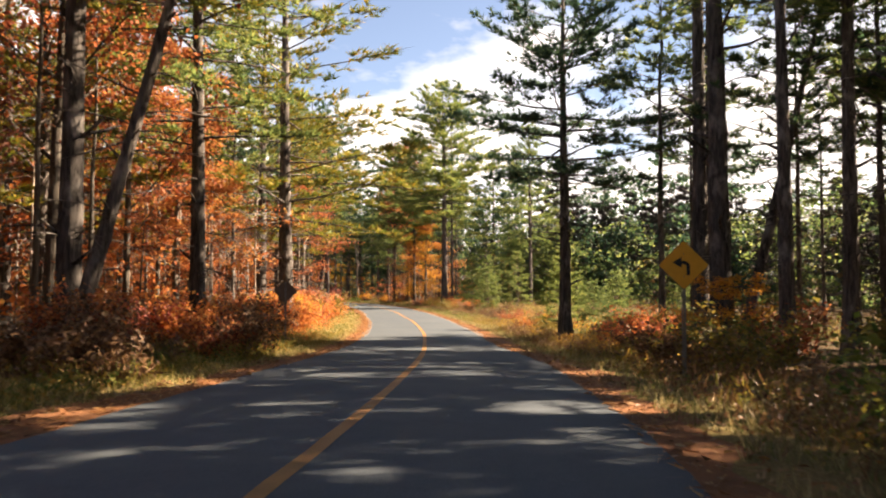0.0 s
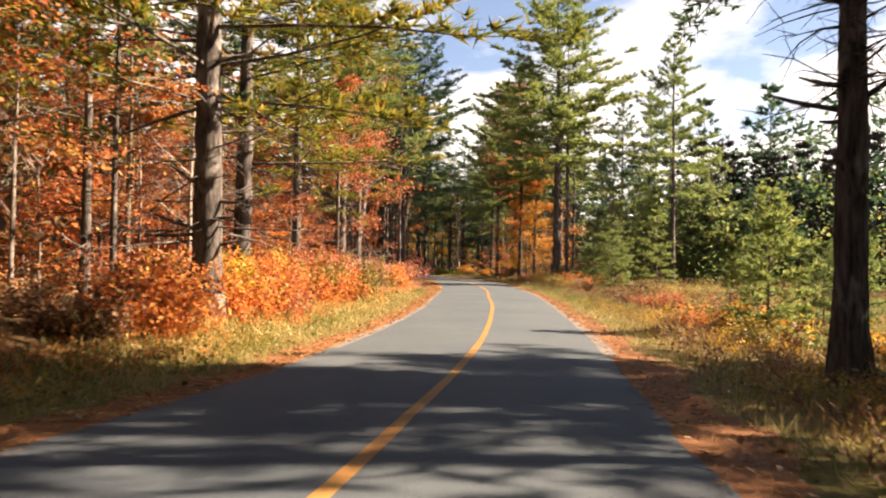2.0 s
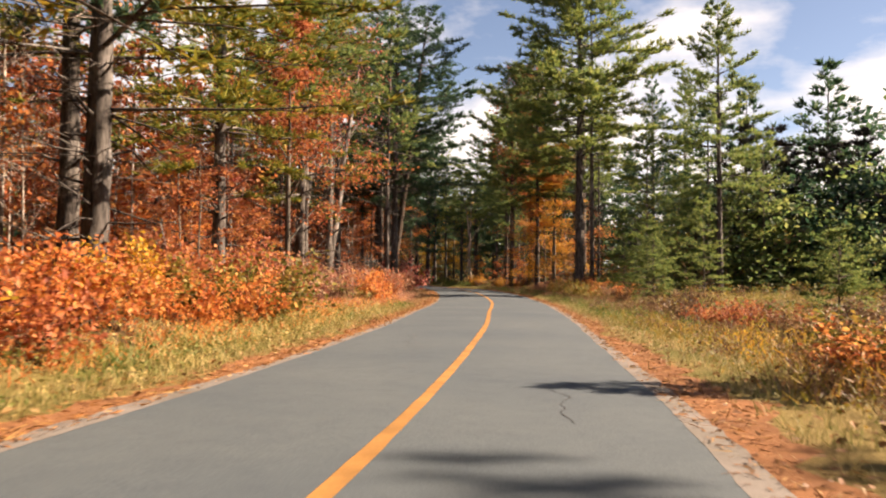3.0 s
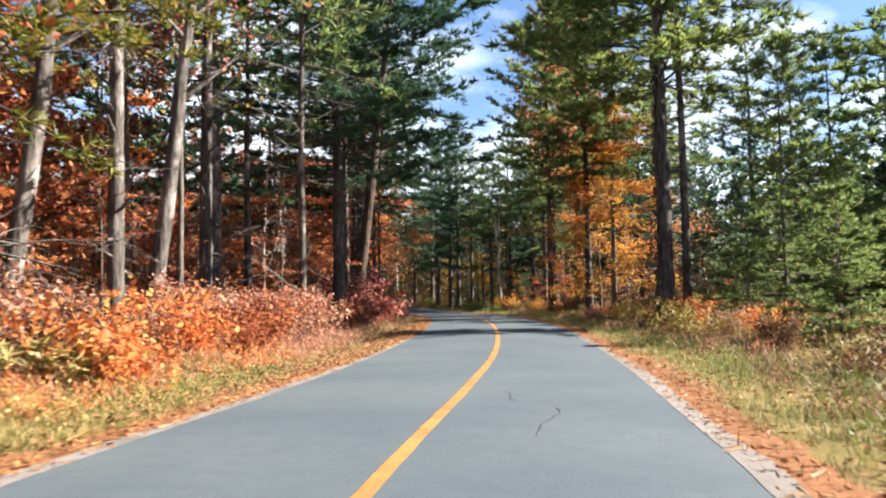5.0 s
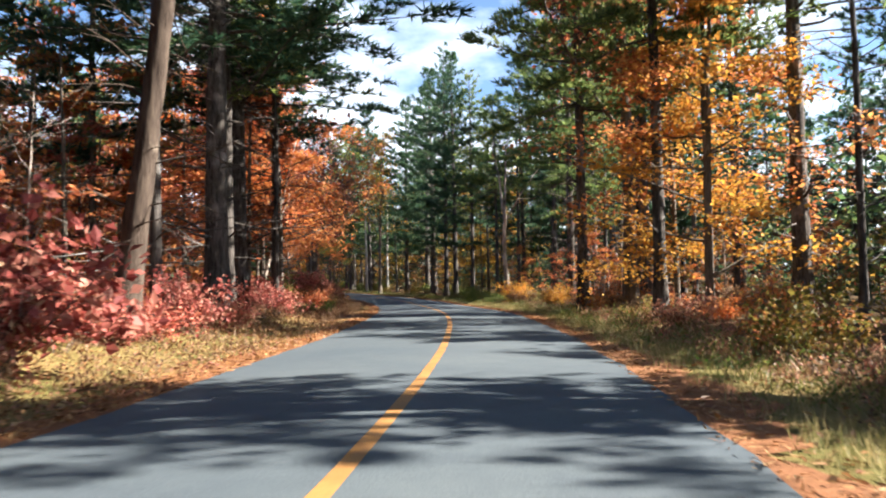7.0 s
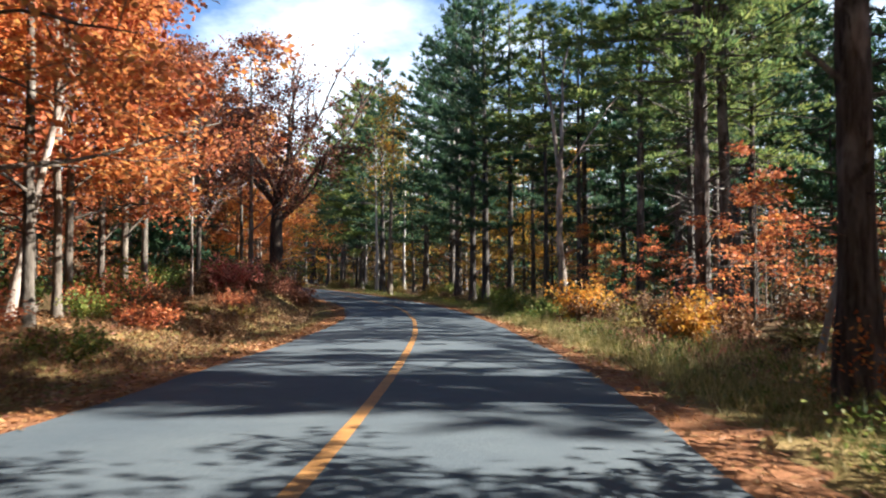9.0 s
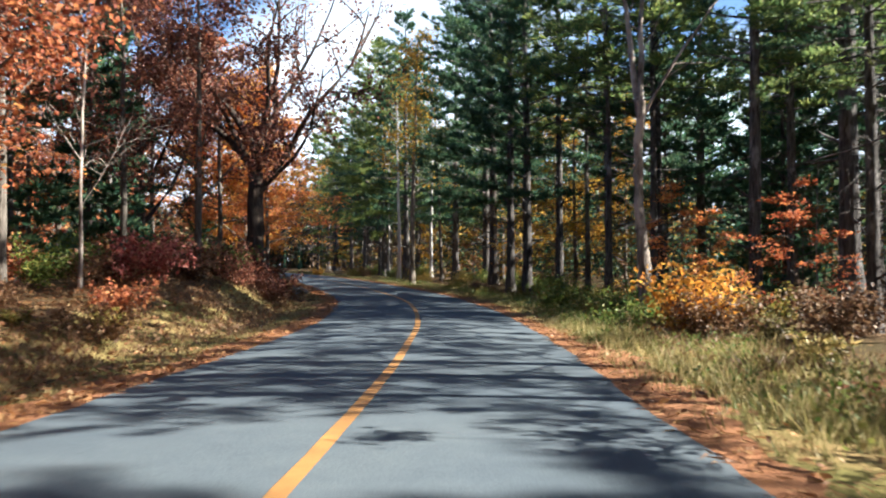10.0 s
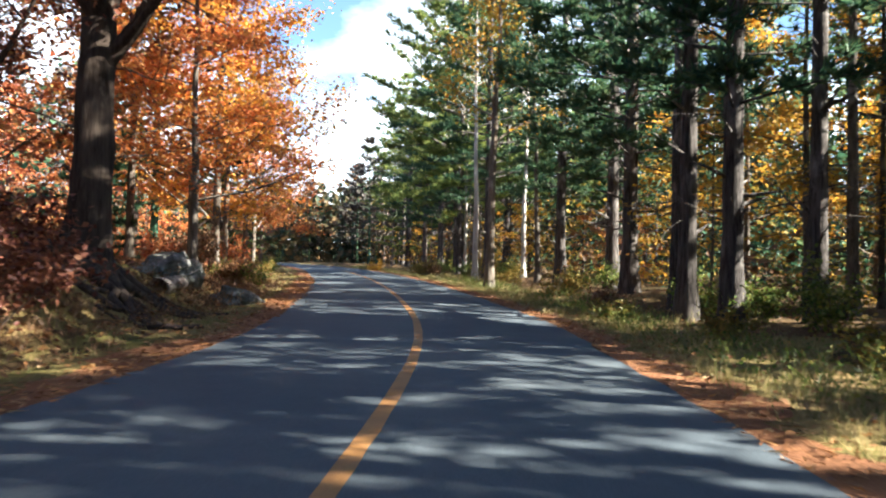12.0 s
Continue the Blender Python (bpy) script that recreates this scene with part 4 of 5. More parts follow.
def fallen_log(x, y, turn, length, r, label):
    rng = np.random.default_rng(int(abs(x * 7 + y)))
    g = Geo()
    u = np.linspace(-0.5, 0.5, 9)
    p = np.stack([u * length, 0.12 * np.sin(u * 4), 0.6 * r + 0.05 * np.cos(u * 6)], 1)
    tube(g, p, r * (1 - 0.35 * (u + 0.5)), 10, 0.07, rng)
    for k in range(5):
        q = bent(along(p, rng.uniform(0.2, 0.9)), rng.normal(size=3) * (0.6, 1, 0.5) + (0.3, 0, 0.6), rng.uniform(0.3, 1.0), 0, 3, rng, 0.2)
        tube(g, q, (0.035, 0.025, 0.018, 0.008), 5)
    ob = new("fallen_log", g.mesh("fallen_log", PALE_BARK, True))
    ob.matrix_basis = pose(x, y, ground_at(x, y), 0, 0, turn)
    tagged(ob, label, "log")


def broken_birch(x, y):
    """Two white broken stems in the undergrowth."""
    rng = np.random.default_rng(206)
    root = new("birch_stump")
    tagged(root, "broken white birch stump leaning in the undergrowth", "stump")
    for px, ln, r, lean in ((0.0, 2.3, 0.075, 0.2), (0.35, 1.9, 0.05, 0.12)):
        g = Geo()
        q = bent((px, 0, -0.15), (lean, 0.1, 1.0), ln, 0, 6, rng, 0.05)
        tube(g, q, np.append(np.linspace(r, r * 0.85, 6), 0.015), 9, 0.06, rng)
        part("stem", g, BIRCH_BARK, root, soft=True)
    root.matrix_basis = pose(x, y, ground_at(x, y))


def outcrop(x, y, wide, deep, high, turn, seed):
    """A worn grey rock that comes out of the bank, in broken ledges."""
    rng = np.random.default_rng(seed)
    bm = bmesh.new()
    bmesh.ops.create_icosphere(bm, subdivisions=4, radius=1.0)
    for v in bm.verts:
        p = v.co.copy()
        ledge = 0.24 * noise.noise(p * 1.6 + Vector((seed, 0, 0))) + 0.14 * abs(noise.noise(p * 3.7)) + 0.05 * noise.noise(p * 11.0)
        step = 0.8 * (round(p.z * 3.2) / 3.2 - p.z)
        v.co = Vector((p.x * wide, p.y * deep, (p.z + step) * high)) * (1 + 1.5 * ledge)
    me = bpy.data.meshes.new("rock")
    bm.to_mesh(me)
    bm.free()
    me.materials.append(ROCK)
    ob = new("rock", me)
    tagged(ob, "grey weathered rock coming out of the leafy bank", "rock")
    ob.matrix_basis = pose(x, y, ground_at(x, y) + 0.1, rng.uniform(-8, 8), rng.uniform(-8, 8), turn)


outcrop(-38.0, 166.4, 1.9, 0.8, 0.55, 120, 3)
outcrop(-36.6, 167.6, 0.7, 0.5, 0.34, 70, 8)
fallen_log(-37.0, 165.8, 118, 4.2, 0.24, "grey fallen log lying on the leafy bank")
fallen_log(17.0, 74.0, 15, 5.0, 0.16, "grey fallen log lying in the marsh grass")
broken_birch(-7.1, 130.0)
leaning_pine()
roadside_oak()
dead_snag()
STOCK["big_red"] = shrub("broad crimson shrub over the verge", 211, 2.5, 2.7, CRIMSON, 2200, 0.18, 22)
place("big_red", -13.4, 98.0, 0, 1.12)
for x, y, k in ((-31.4, 156.4, 1.0), (-32.8, 158.2, 1.1), (-30.3, 154.8, 0.8), (-33.2, 156.0, 1.2), (-34.8, 158.4, 1.25), (-32.6, 154.5, 1.0), (-30.9, 153.2, 0.85), (-36.0, 156.2, 1.3), (-31.5, 150.6, 1.0), (-34.4, 153.4, 1.2)):
    place("s_maroon%d" % (int(x * 10) % 2), x, y, x * 77, k, 0.05, "dark maroon shrub on the shaded bank below the oak")
place("big_red", -29.6, 146.3, 120, 0.75, 0.0, "crimson shrub under the maples")
STOCK["big_gold"] = shrub("bright golden-orange shrub on the verge", 212, 2.1, 1.3, GOLD, 1900, 0.12, 16)
place("big_gold", -13.6, 145.2, 0, 1.0)
place("big_gold", -9.4, 133.4, 80, 0.75)
STOCK["gold_maple"] = broadleaf("small maple with tiers of golden-orange leaves", 213, height=4.2, r0=0.04, fork=0.12, spread=0.55, limbs=9, leaf=GOLD, count=1700, size=0.14, tiers=True, kind="maple_sapling")
place("gold_maple", 7.4, 23.0, 0, 0.6)
place("gold_maple", 8.9, 25.0, 100, 0.65)
STOCK["orange_maple"] = broadleaf("slender maple hung with bright orange leaves", 214, height=15, r0=0.14, fork=0.1, spread=0.26, limbs=17, leaf=GOLD, count=6500, size=0.19, tiers=True)
place("s_yellow0", -60.8, 214.0, 0, 0.8)
place("orange_maple", -2.5, 116.5, 0, 1.0)
place("orange_maple", -3.4, 119.8, 130, 0.8)


# ---- signs and road marks ----
def plate(side, thick, corner=0.05):
    """A square sheet on its corner, with rounded tips, facing -y."""
    bm = bmesh.new()
    ring = []
    h = side / 2
    for cx, cz in ((1, 1), (-1, 1), (-1, -1), (1, -1)):
        for k in range(5):
            a = math.atan2(cz, cx) + radians(-45 + 22.5 * k)
            ring.append((cx * (h - corner) + corner * math.cos(a), cz * (h - corner) + corner * math.sin(a)))
    c = math.cos(radians(45))
    ring = [(c * (x - z), c * (x + z)) for x, z in ring]
    f = bm.faces.new([bm.verts.new((x, 0, z)) for x, z in ring])
    got = bmesh.ops.extrude_face_region(bm, geom=[f])
    bmesh.ops.translate(bm, vec=(0, thick, 0), verts=[v for v in got["geom"] if isinstance(v, bmesh.types.BMVert)])
    bmesh.ops.recalc_face_normals(bm, faces=bm.faces)
    return bm


SIGN_FACE = plain("yellow_sign_face", (0.70, 0.33, 0.03), 0.45, 0.0, 0.06)
SIGN_BACK = plain("weathered_sign_back", (0.14, 0.098, 0.075), 0.65, 0.1, 0.2)
SIGN_INK = plain("black_sign_ink", (0.012, 0.012, 0.012), 0.5)
STEEL = plain("dull_steel_post", (0.17, 0.16, 0.15), 0.5, 0.6, 0.2)


def turn_arrow(s):
    """The bent arrow: up, round to the left, with a broad head."""
    w = 0.085 * s
    mid = [(0.13, -0.30), (0.13, -0.05)] + [(0.13 - 0.13 * (1 - math.cos(a)), -0.05 + 0.13 * math.sin(a)) for a in np.linspace(0.2, math.pi / 2, 7)] + [(-0.08, 0.08)]
    mid = np.array(mid) * s
    t = np.gradient(mid, axis=0)
    t /= np.linalg.norm(t, axis=1)[:, None]
    nrm = np.stack([-t[:, 1], t[:, 0]], 1)
    g = Geo()
    a, b = mid + nrm * w * 0.55, mid - nrm * w * 0.55
    n = len(mid)
    for y in (-0.003, 0.0):
        v = np.vstack([np.column_stack([a[:, 0], np.full(n, y), a[:, 1]]), np.column_stack([b[:, 0], np.full(n, y), b[:, 1]])])
        i = np.arange(n - 1)
        g.add(v, np.stack([i, i + 1, i + 1 + n, i + n], 1))
    tip = np.array([(-0.33, 0.08), (-0.06, 0.24), (-0.06, -0.08)]) * s
    for y in (-0.003, 0.0):
        g.add(np.column_stack([tip[:, 0], np.full(3, y), tip[:, 1]]), [(0, 1, 2)])
    return g


def warning_sign(x, y, side, centre_z, turn, label):
    """turn: degrees by which the face is turned from looking towards -y."""
    root = new("road_sign")
    tagged(root, label, "sign", "bend warning signs")
    z0 = ground_at(x, y)
    root.matrix_basis = pose(x, y, z0, 0, 0, turn)
    h = centre_z - z0
    face = part("sign_plate", plate(side, 0.004), SIGN_BACK, root, "weathered brown-grey metal back")
    face.location = (0, -0.03, h)
    front = part("sign_face", plate(side * 0.985, 0.002), SIGN_FACE, root, "yellow reflective face")
    front.location = (0, -0.0345, h)
    border = part("arrow", turn_arrow(side * 0.95), SIGN_INK, front, "black arrow bending to the left")
    border.location = (0, -0.0035, 0)
    bm = bmesh.new()
    for px, w, dy, dp in ((0, 0.032, 0.0, 0.006), (-0.026, 0.006, 0.014, 0.03), (0.026, 0.006, 0.014, 0.03), (-0.036, 0.016, 0.03, 0.005), (0.036, 0.016, 0.03, 0.005)):
        m = Matrix.Translation((px, dy - 0.02, (h + side * 0.55 - 0.3) / 2)) @ Matrix.Diagonal((w, dp, h + side * 0.55 + 0.3, 1))
        bmesh.ops.create_cube(bm, size=1.0, matrix=m)
    part("post", bm, STEEL, root, "U-channel steel post")
    for dz in (-0.22, 0.22):
        bm = bmesh.new()
        bmesh.ops.create_cone(bm, cap_ends=True, segments=8, radius1=0.011, radius2=0.009, depth=0.012, matrix=Matrix.Translation((0, -0.041, h + dz)) @ Matrix.Rotation(radians(90), 4, "X"))
        part("bolt", bm, STEEL, root)
    return root


warning_sign(4.77, 16.6, 0.70, 1.87, -4, "yellow diamond warning sign with black bend arrow on steel post")
warning_sign(-6.05, 32.2, 0.64, 1.36, 186, "diamond warning sign with dull brown back on steel post")


def crack(y0, d0, length, heading, seed):
    """A crack in the asphalt, filled dark."""
    r = np.random.default_rng(seed)
    i = int(np.abs(MID[:, 1] - y0).argmin())
    p = MID[i] + NORM[i] * d0
    a = a0 = math.atan2(TAN[i][1], TAN[i][0]) + heading
    g, pts = Geo(), []
    for k in range(int(length / 0.15)):
        pts.append(p.copy())
        a += r.normal() * 0.3
        a += 0.3 * (a0 - a)
        p = p + 0.15 * np.array([math.cos(a), math.sin(a)])
    pts = np.array(pts)
    t = np.gradient(pts, axis=0)
    t /= np.linalg.norm(t, axis=1)[:, None]
    nm = np.stack([t[:, 1], -t[:, 0]], 1)
    w = (0.003 + 0.006 * r.random(len(pts)))[:, None]
    d, ry = side_of(pts[:, 0], pts[:, 1])
    z = (road_z(pts[:, 1]) + 0.045 * (1 - (d / HALF) ** 2) - 0.032)[:, None]
    n = len(pts)
    j = np.arange(n - 1)
    g.add(np.vstack([np.hstack([pts + nm * w, z]), np.hstack([pts - nm * w, z])]), np.stack([j, j + 1, j + 1 + n, j + n], 1))
    tagged(new("road_crack", g.mesh("road_crack", TAR)), "thin dark crack in the asphalt", "crack", "", "structure")


for k, (y0, d0, ln, hd) in enumerate(((70.5, 1.2, 2.4, 0.1), (73.5, 0.9, 1.6, 0.6), (84, 1.7, 3, -0.2), (134.5, 1.4, 3.2, 0.9), (137, 1.0, 2.6, 1.3), (137.5, 1.9, 1.8, 0.3), (96, -1.4, 4, 0.0), (44, 1.6, 3, 0.1), (52, -1.2, 4, 0.1), (141, -1.0, 3, 0.2))):
    crack(y0, d0, ln, hd, 300 + k)

# ---- the forest behind ----
rnd = random.Random(5)


DISTANT = []


def distant_pines(some, needle, label):
    """The pines deep in the forest, too far and too many to tell apart, joined into one."""
    crown, wood = Geo(), Geo()
    for key, x, y, turn, size, tall in some:
        m = np.array(pose(x, y, ground_at(x, y), 0, 0, turn) @ Matrix.Diagonal((size, size, tall, 1)))
        for child, g in zip(STOCK[key].children, (wood, crown)):
            co = np.empty(len(child.data.vertices) * 3)
            child.data.vertices.foreach_get("co", co)
            g.add(co.reshape(-1, 3) @ m[:3, :3].T + m[:3, 3], [tuple(p.vertices) for p in child.data.polygons] if child.name.startswith("trunk") else np.arange(len(child.data.vertices)).reshape(-1, 3))
    n = len(crown.f)
    both = Geo()
    both.add(np.vstack(crown.v), crown.f)
    both.v.append(np.vstack(wood.v))
    both.f.extend([tuple(i + both.n for i in f) for f in wood.f])
    me = both.mesh("distant_pines", needle)
    me.materials.append(PINE_BARK)
    me.polygons.foreach_set("material_index", [0] * n + [1] * len(wood.f))
    tagged(new("distant_pines", me), label, "forest", "", "stuff")


def fill(n, keys, dlo, dhi, ylo, yhi, gap, slo=0.8, shi=1.15, skip=None):
    made = tries = 0
    while made < n and tries < n * 30:
        tries += 1
        i = rnd.randrange(len(MID))
        if not ylo < MID[i][1] < yhi:
            continue
        d = rnd.uniform(dlo, dhi)
        x, y = MID[i] + NORM[i] * d
        if skip and skip(x, y, d):
            continue
        if any((x - a) ** 2 + (y - b) ** 2 < gap * gap for a, b in TAKEN):
            continue
        dd, _ = side_of(x, y)
        if abs(dd[0]) < min(abs(dlo), abs(dhi)) - 0.5:
            continue
        TAKEN.append((x, y))
        s = rnd.uniform(slo, shi)
        key, turn, tall = rnd.choice(keys), rnd.uniform(0, 360), s * rnd.uniform(0.9, 1.1)
        if key.startswith("distant"):
            DISTANT.append((key, x, y, turn, s, tall))
        else:
            place(key, x, y, turn, s, 0.0, "", tall)
        made += 1


def lane(x, y):
    """Which line of sunlight a place lies on: the y at which that line meets x = 0."""
    return y - 0.287 * x


def first_gap(x, y, d):
    """Gaps in the pines through which streaks of sun fall on the road."""
    c = lane(x, y)
    return abs(c - 7.0) < 0.6 or abs(c - 11.5) < 1.0 or abs(c - 17.5) < 2.0 or abs(c - 24) < 2.2 or abs(c - 28.5) < 0.8


def in_gap(x, y, d):
    """Gaps in the wood that let the sun on the road and on the orange maples."""
    c = lane(x, y)
    return 99.5 < c < 111 or (111 <= c < 127.5 and d < 32) or 130 < c < 139.5 or 141 < c < 158 or 162 < c < 167.5 or 169 < c < 171.5 or 174 < c < 178 or 186 < c < 206


fill(10, ["gold0", "gold1"], -22, -11.5, 10, 66, 3.2, 0.85, 1.05)
fill(40, ["far_maple0", "far_maple1", "far_maple1", "far_maple3", "far_maple0", "pole0", "pole1"], -30, -12.5, -15, 95, 2.6)
fill(32, ["far_maple1", "far_maple0", "bare1", "bare1", "pole1", "far_pine2"], -34, -12.5, 90, 135, 2.6)
fill(18, ["far_maple1", "far_maple3", "far_maple3"], -36, -12, 135, 180, 2.8)
fill(26, ["far_maple0", "far_maple1", "far_maple2", "distant1"], -34, -9.5, 180, 262, 2.8)
fill(18, ["distant0", "distant1", "distant0"], 9.5, 30, 215, 265, 3.0, 0.7, 0.9)
fill(8, ["maple1", "maple3", "far_maple1"], -17, -10, 8, 36, 2.6, 0.9, 1.15)
fill(5, ["crowned_dark", "pine1"], -18, -12, 6, 30, 3.0, 0.75, 0.9)
fill(34, ["bare0", "bare1", "bare0"], -18, -9.5, 12, 80, 1.4, 0.8, 1.25)
fill(46, ["sapling0", "sapling1", "sapling0", "bare0", "sapling1"], -22, -9.5, 8, 80, 1.6, 0.7, 1.25)
fill(40, ["sapling1", "sapling3", "sapling0", "bare0", "bare0"], -22, -9.5, 80, 132, 1.6, 0.7, 1.2)
fill(34, ["distant0", "distant1", "far_maple1", "far_maple0"], -60, -32, -20, 240, 4.0)
fill(40, ["far_pine0", "far_pine1", "far_pine2"], 8, 36, -35, 33, 3.0, skip=first_gap)
# near pines, nearly all out of view, added to shade the road's start
fill(9, ["pine1", "pine3"], 6.5, 9, -30, 14, 3.0, skip=first_gap)
fill(4, ["pole0", "pole1"], 12, 26, 32, 44, 2.4, 0.9, 1.1)
# pines kept outside the view on the right, added for their shade
fill(17, ["far_pine0", "far_pine2", "far_pine1"], 9, 30, -14, 24, 2.2, 0.85, 1.1, skip=lambda x, y, d: x < 0.55 * y + 3 or first_gap(x, y, d))
fill(6, ["far_pine0", "far_pine2", "pole0", "pine1"], 9.5, 22, 138, 190, 2.4, 0.85, 1.1, skip=in_gap)
fill(15, ["far_pine0", "far_pine2"], 25, 42, 10, 34, 2.4, 0.85, 1.0, skip=first_gap)
fill(6, ["sapling0", "sapling1", "sapling3"], -11.5, -8.5, 32, 46, 1.5, 0.9, 1.3)
fill(6, ["far_full"], 14, 24, 138, 172, 3.0, 0.5, 0.65, skip=in_gap)
fill(26, ["sapling0", "sapling1", "sapling1", "bare0"], 8.0, 18, 117, 152, 1.4, 0.4, 0.75)
fill(22, ["distant0"], 24, 44, 118, 205, 3.0, 0.45, 0.6)
fill(26, ["distant0", "distant0", "distant1"], 48, 62, 12, 104, 3.0, 0.6, 0.8)
fill(32, ["far_pine0", "far_pine1", "far_pine2", "pole1"], 12, 34, 100, 245, 3.2, skip=in_gap)
fill(34, ["pole0", "pole1", "sapling2", "sapling0", "bare0"], 9.5, 20, 122, 235, 2.0, skip=in_gap)
fill(36, ["distant0", "distant1", "distant1", "far_maple0"], 34, 60, 104, 260, 4.0, 0.6, 0.8, skip=in_gap)
# the dark pines that close the view beyond the orange maples
stand([("dark_full", -3, 159.2, 10, 0.36, 0.6), ("dark_full", 2, 160.3, 100, 0.4, 0.75), ("dark_full", 7, 161.7, 200, 0.42, 0.85), ("far_pine2", 12, 163.2, 290, 0.6, 1.0),
       ("dark_full", -3, 181.0, 30, 0.7, 1.0), ("dark_full", 2, 182.6, 150, 0.7, 1.05), ("dark_full", 7.5, 184.0, 260, 0.75, 1.0), ("dark_full", -9, 180.6, 330, 0.7, 1.0),
       ("far_pine0", -8, 170.5, 60, 0.8, 1.0), ("far_pine2", -3, 172.2, 170, 0.8, 1.05), ("dark_full", -15, 178.2, 80, 0.6, 0.9)])
# the russet maples behind the left bank
stand([("far_maple1", -29, 131.5, 20, 1.15, 1.0), ("far_maple0", -33, 127, 120, 1.1, 1.0), ("far_maple1", -31, 136.5, 220, 1.15, 1.05), ("far_maple1", -36, 133, 310, 1.2, 1.1), ("far_maple1", -38, 139, 60, 1.2, 1.1),
       ("far_maple0", -27.5, 126.5, 160, 1.1, 0.95), ("far_maple1", -24.6, 130.6, 250, 1.0, 0.9), ("far_maple1", -22.4, 123.6, 340, 1.0, 0.95), ("far_pine2", -32, 121, 30, 1.0, 1.0), ("far_pine2", -26.5, 118, 130, 0.9, 1.0)])
for k in range(34):                                           # the wood beyond the marsh
    x = 15 + k * 2.0 + rnd.uniform(-1, 1)
    size = rnd.uniform(0.58, 0.74)
    DISTANT.append((rnd.choice(["distant0", "distant0", "distant1"]), x, 122 - 0.02 * (x - 40) ** 2 + rnd.uniform(-6, 6), rnd.uniform(0, 360), size, size))
distant_pines([d for d in DISTANT if d[1] > 12 and d[2] < 128], PINE_GREEN, "olive-green pines along the far side of the marsh")
distant_pines([d for d in DISTANT if d[1] <= 12 or d[2] >= 128], PINE_DARK, "dark pines standing close together deep in the forest")

# ---- undergrowth along both verges ----
CLEAR = ((-6.7, -4.4, 27.5, 32.8), (3.8, 5.9, 11.5, 17.2), (-9.6, -6.3, 125.0, 130.6))      # low grass only, round the signs and the stump


def hedge(n, keys, dlo, dhi, ylo, yhi, slo=0.7, shi=1.15, seed=0):
    r = random.Random(seed)
    idx = [i for i in range(len(MID)) if ylo < MID[i][1] < yhi]
    for k in range(n):
        i = r.choice(idx)
        d = r.uniform(dlo, dhi)
        x, y = MID[i] + NORM[i] * d + TAN[i] * r.uniform(-0.5, 0.5)
        s = r.uniform(slo, shi)
        if any(x0 < x < x1 and y0 < y < y1 for x0, x1, y0, y1 in CLEAR):
            continue
        place(r.choice(keys), x, y, r.uniform(0, 360), s, 0.05, "", s * r.uniform(0.8, 1.1))


def kinds(words):
    return [k for w in words.split() for k in ([w] if w[-1].isdigit() else ["s_%s0" % w, "s_%s1" % w])]


hedge(19, kinds("rust brown orange brown weed0 weed1"), -9.5, -4.7, 6, 24, seed=1)
hedge(20, kinds("orange rust orange red brown"), -10.1, -6.1, 22, 40, 0.8, 1.25, seed=2)
hedge(34, kinds("orange orange rust yellow orange ochre"), -10.2, -6.1, 38, 64, 0.95, 1.4, seed=3)
hedge(29, kinds("pink pink brown rust pink weed2 orange"), -10.6, -6.1, 62, 82, 0.95, 1.35, seed=4)
hedge(27, kinds("pink brown pink pink pink weed2 rust"), -10.1, -6.1, 78, 97, 0.9, 1.25, seed=5)
hedge(28, kinds("red rust brown red pink"), -11.1, -6.1, 96, 124, seed=6)
hedge(22, kinds("brown weed0 weed1 green rust"), -10.5, -5.2, 124, 150, 0.6, 0.95, seed=7)
hedge(19, kinds("brown green brown"), -14, -7.0, 130, 180, 0.8, 1.2, seed=8)
hedge(14, kinds("brown weed1 ochre green rust"), -8, -5.4, 168, 230, 0.7, 1.0, seed=9)
hedge(24, kinds("ochre brown green rust weed1 weed0 brown green"), 5.6, 10.5, 8, 36, seed=11)
hedge(25, kinds("ochre yellow brown weed1 weed0 orange"), 6.4, 12, 36, 60, 0.7, 1.1, seed=12)
hedge(30, kinds("brown rust weed0 weed0 weed2 brown"), 6.6, 13, 58, 90, 0.7, 1.1, seed=13)
hedge(22, kinds("orange orange yellow pink ochre ochre"), 6.3, 11, 88, 118, 0.7, 1.0, seed=14)
hedge(24, kinds("weed2 weed2 orange weed2 weed0 brown"), 6.2, 11, 116, 144, 0.6, 1.0, seed=15)
hedge(20, kinds("green weed1 green ochre"), 5.2, 9, 144, 168, 0.7, 0.95, seed=16)
hedge(19, kinds("green weed1 ochre brown"), 5.2, 10, 166, 215, 0.7, 1.0, seed=17)

hedge(20, kinds("brown brown green rust"), -15, -7.5, 148, 176, 0.9, 1.4, seed=18)
hedge(12, kinds("rust orange"), -12, -7.0, 176, 215, 1.0, 1.5, seed=19)


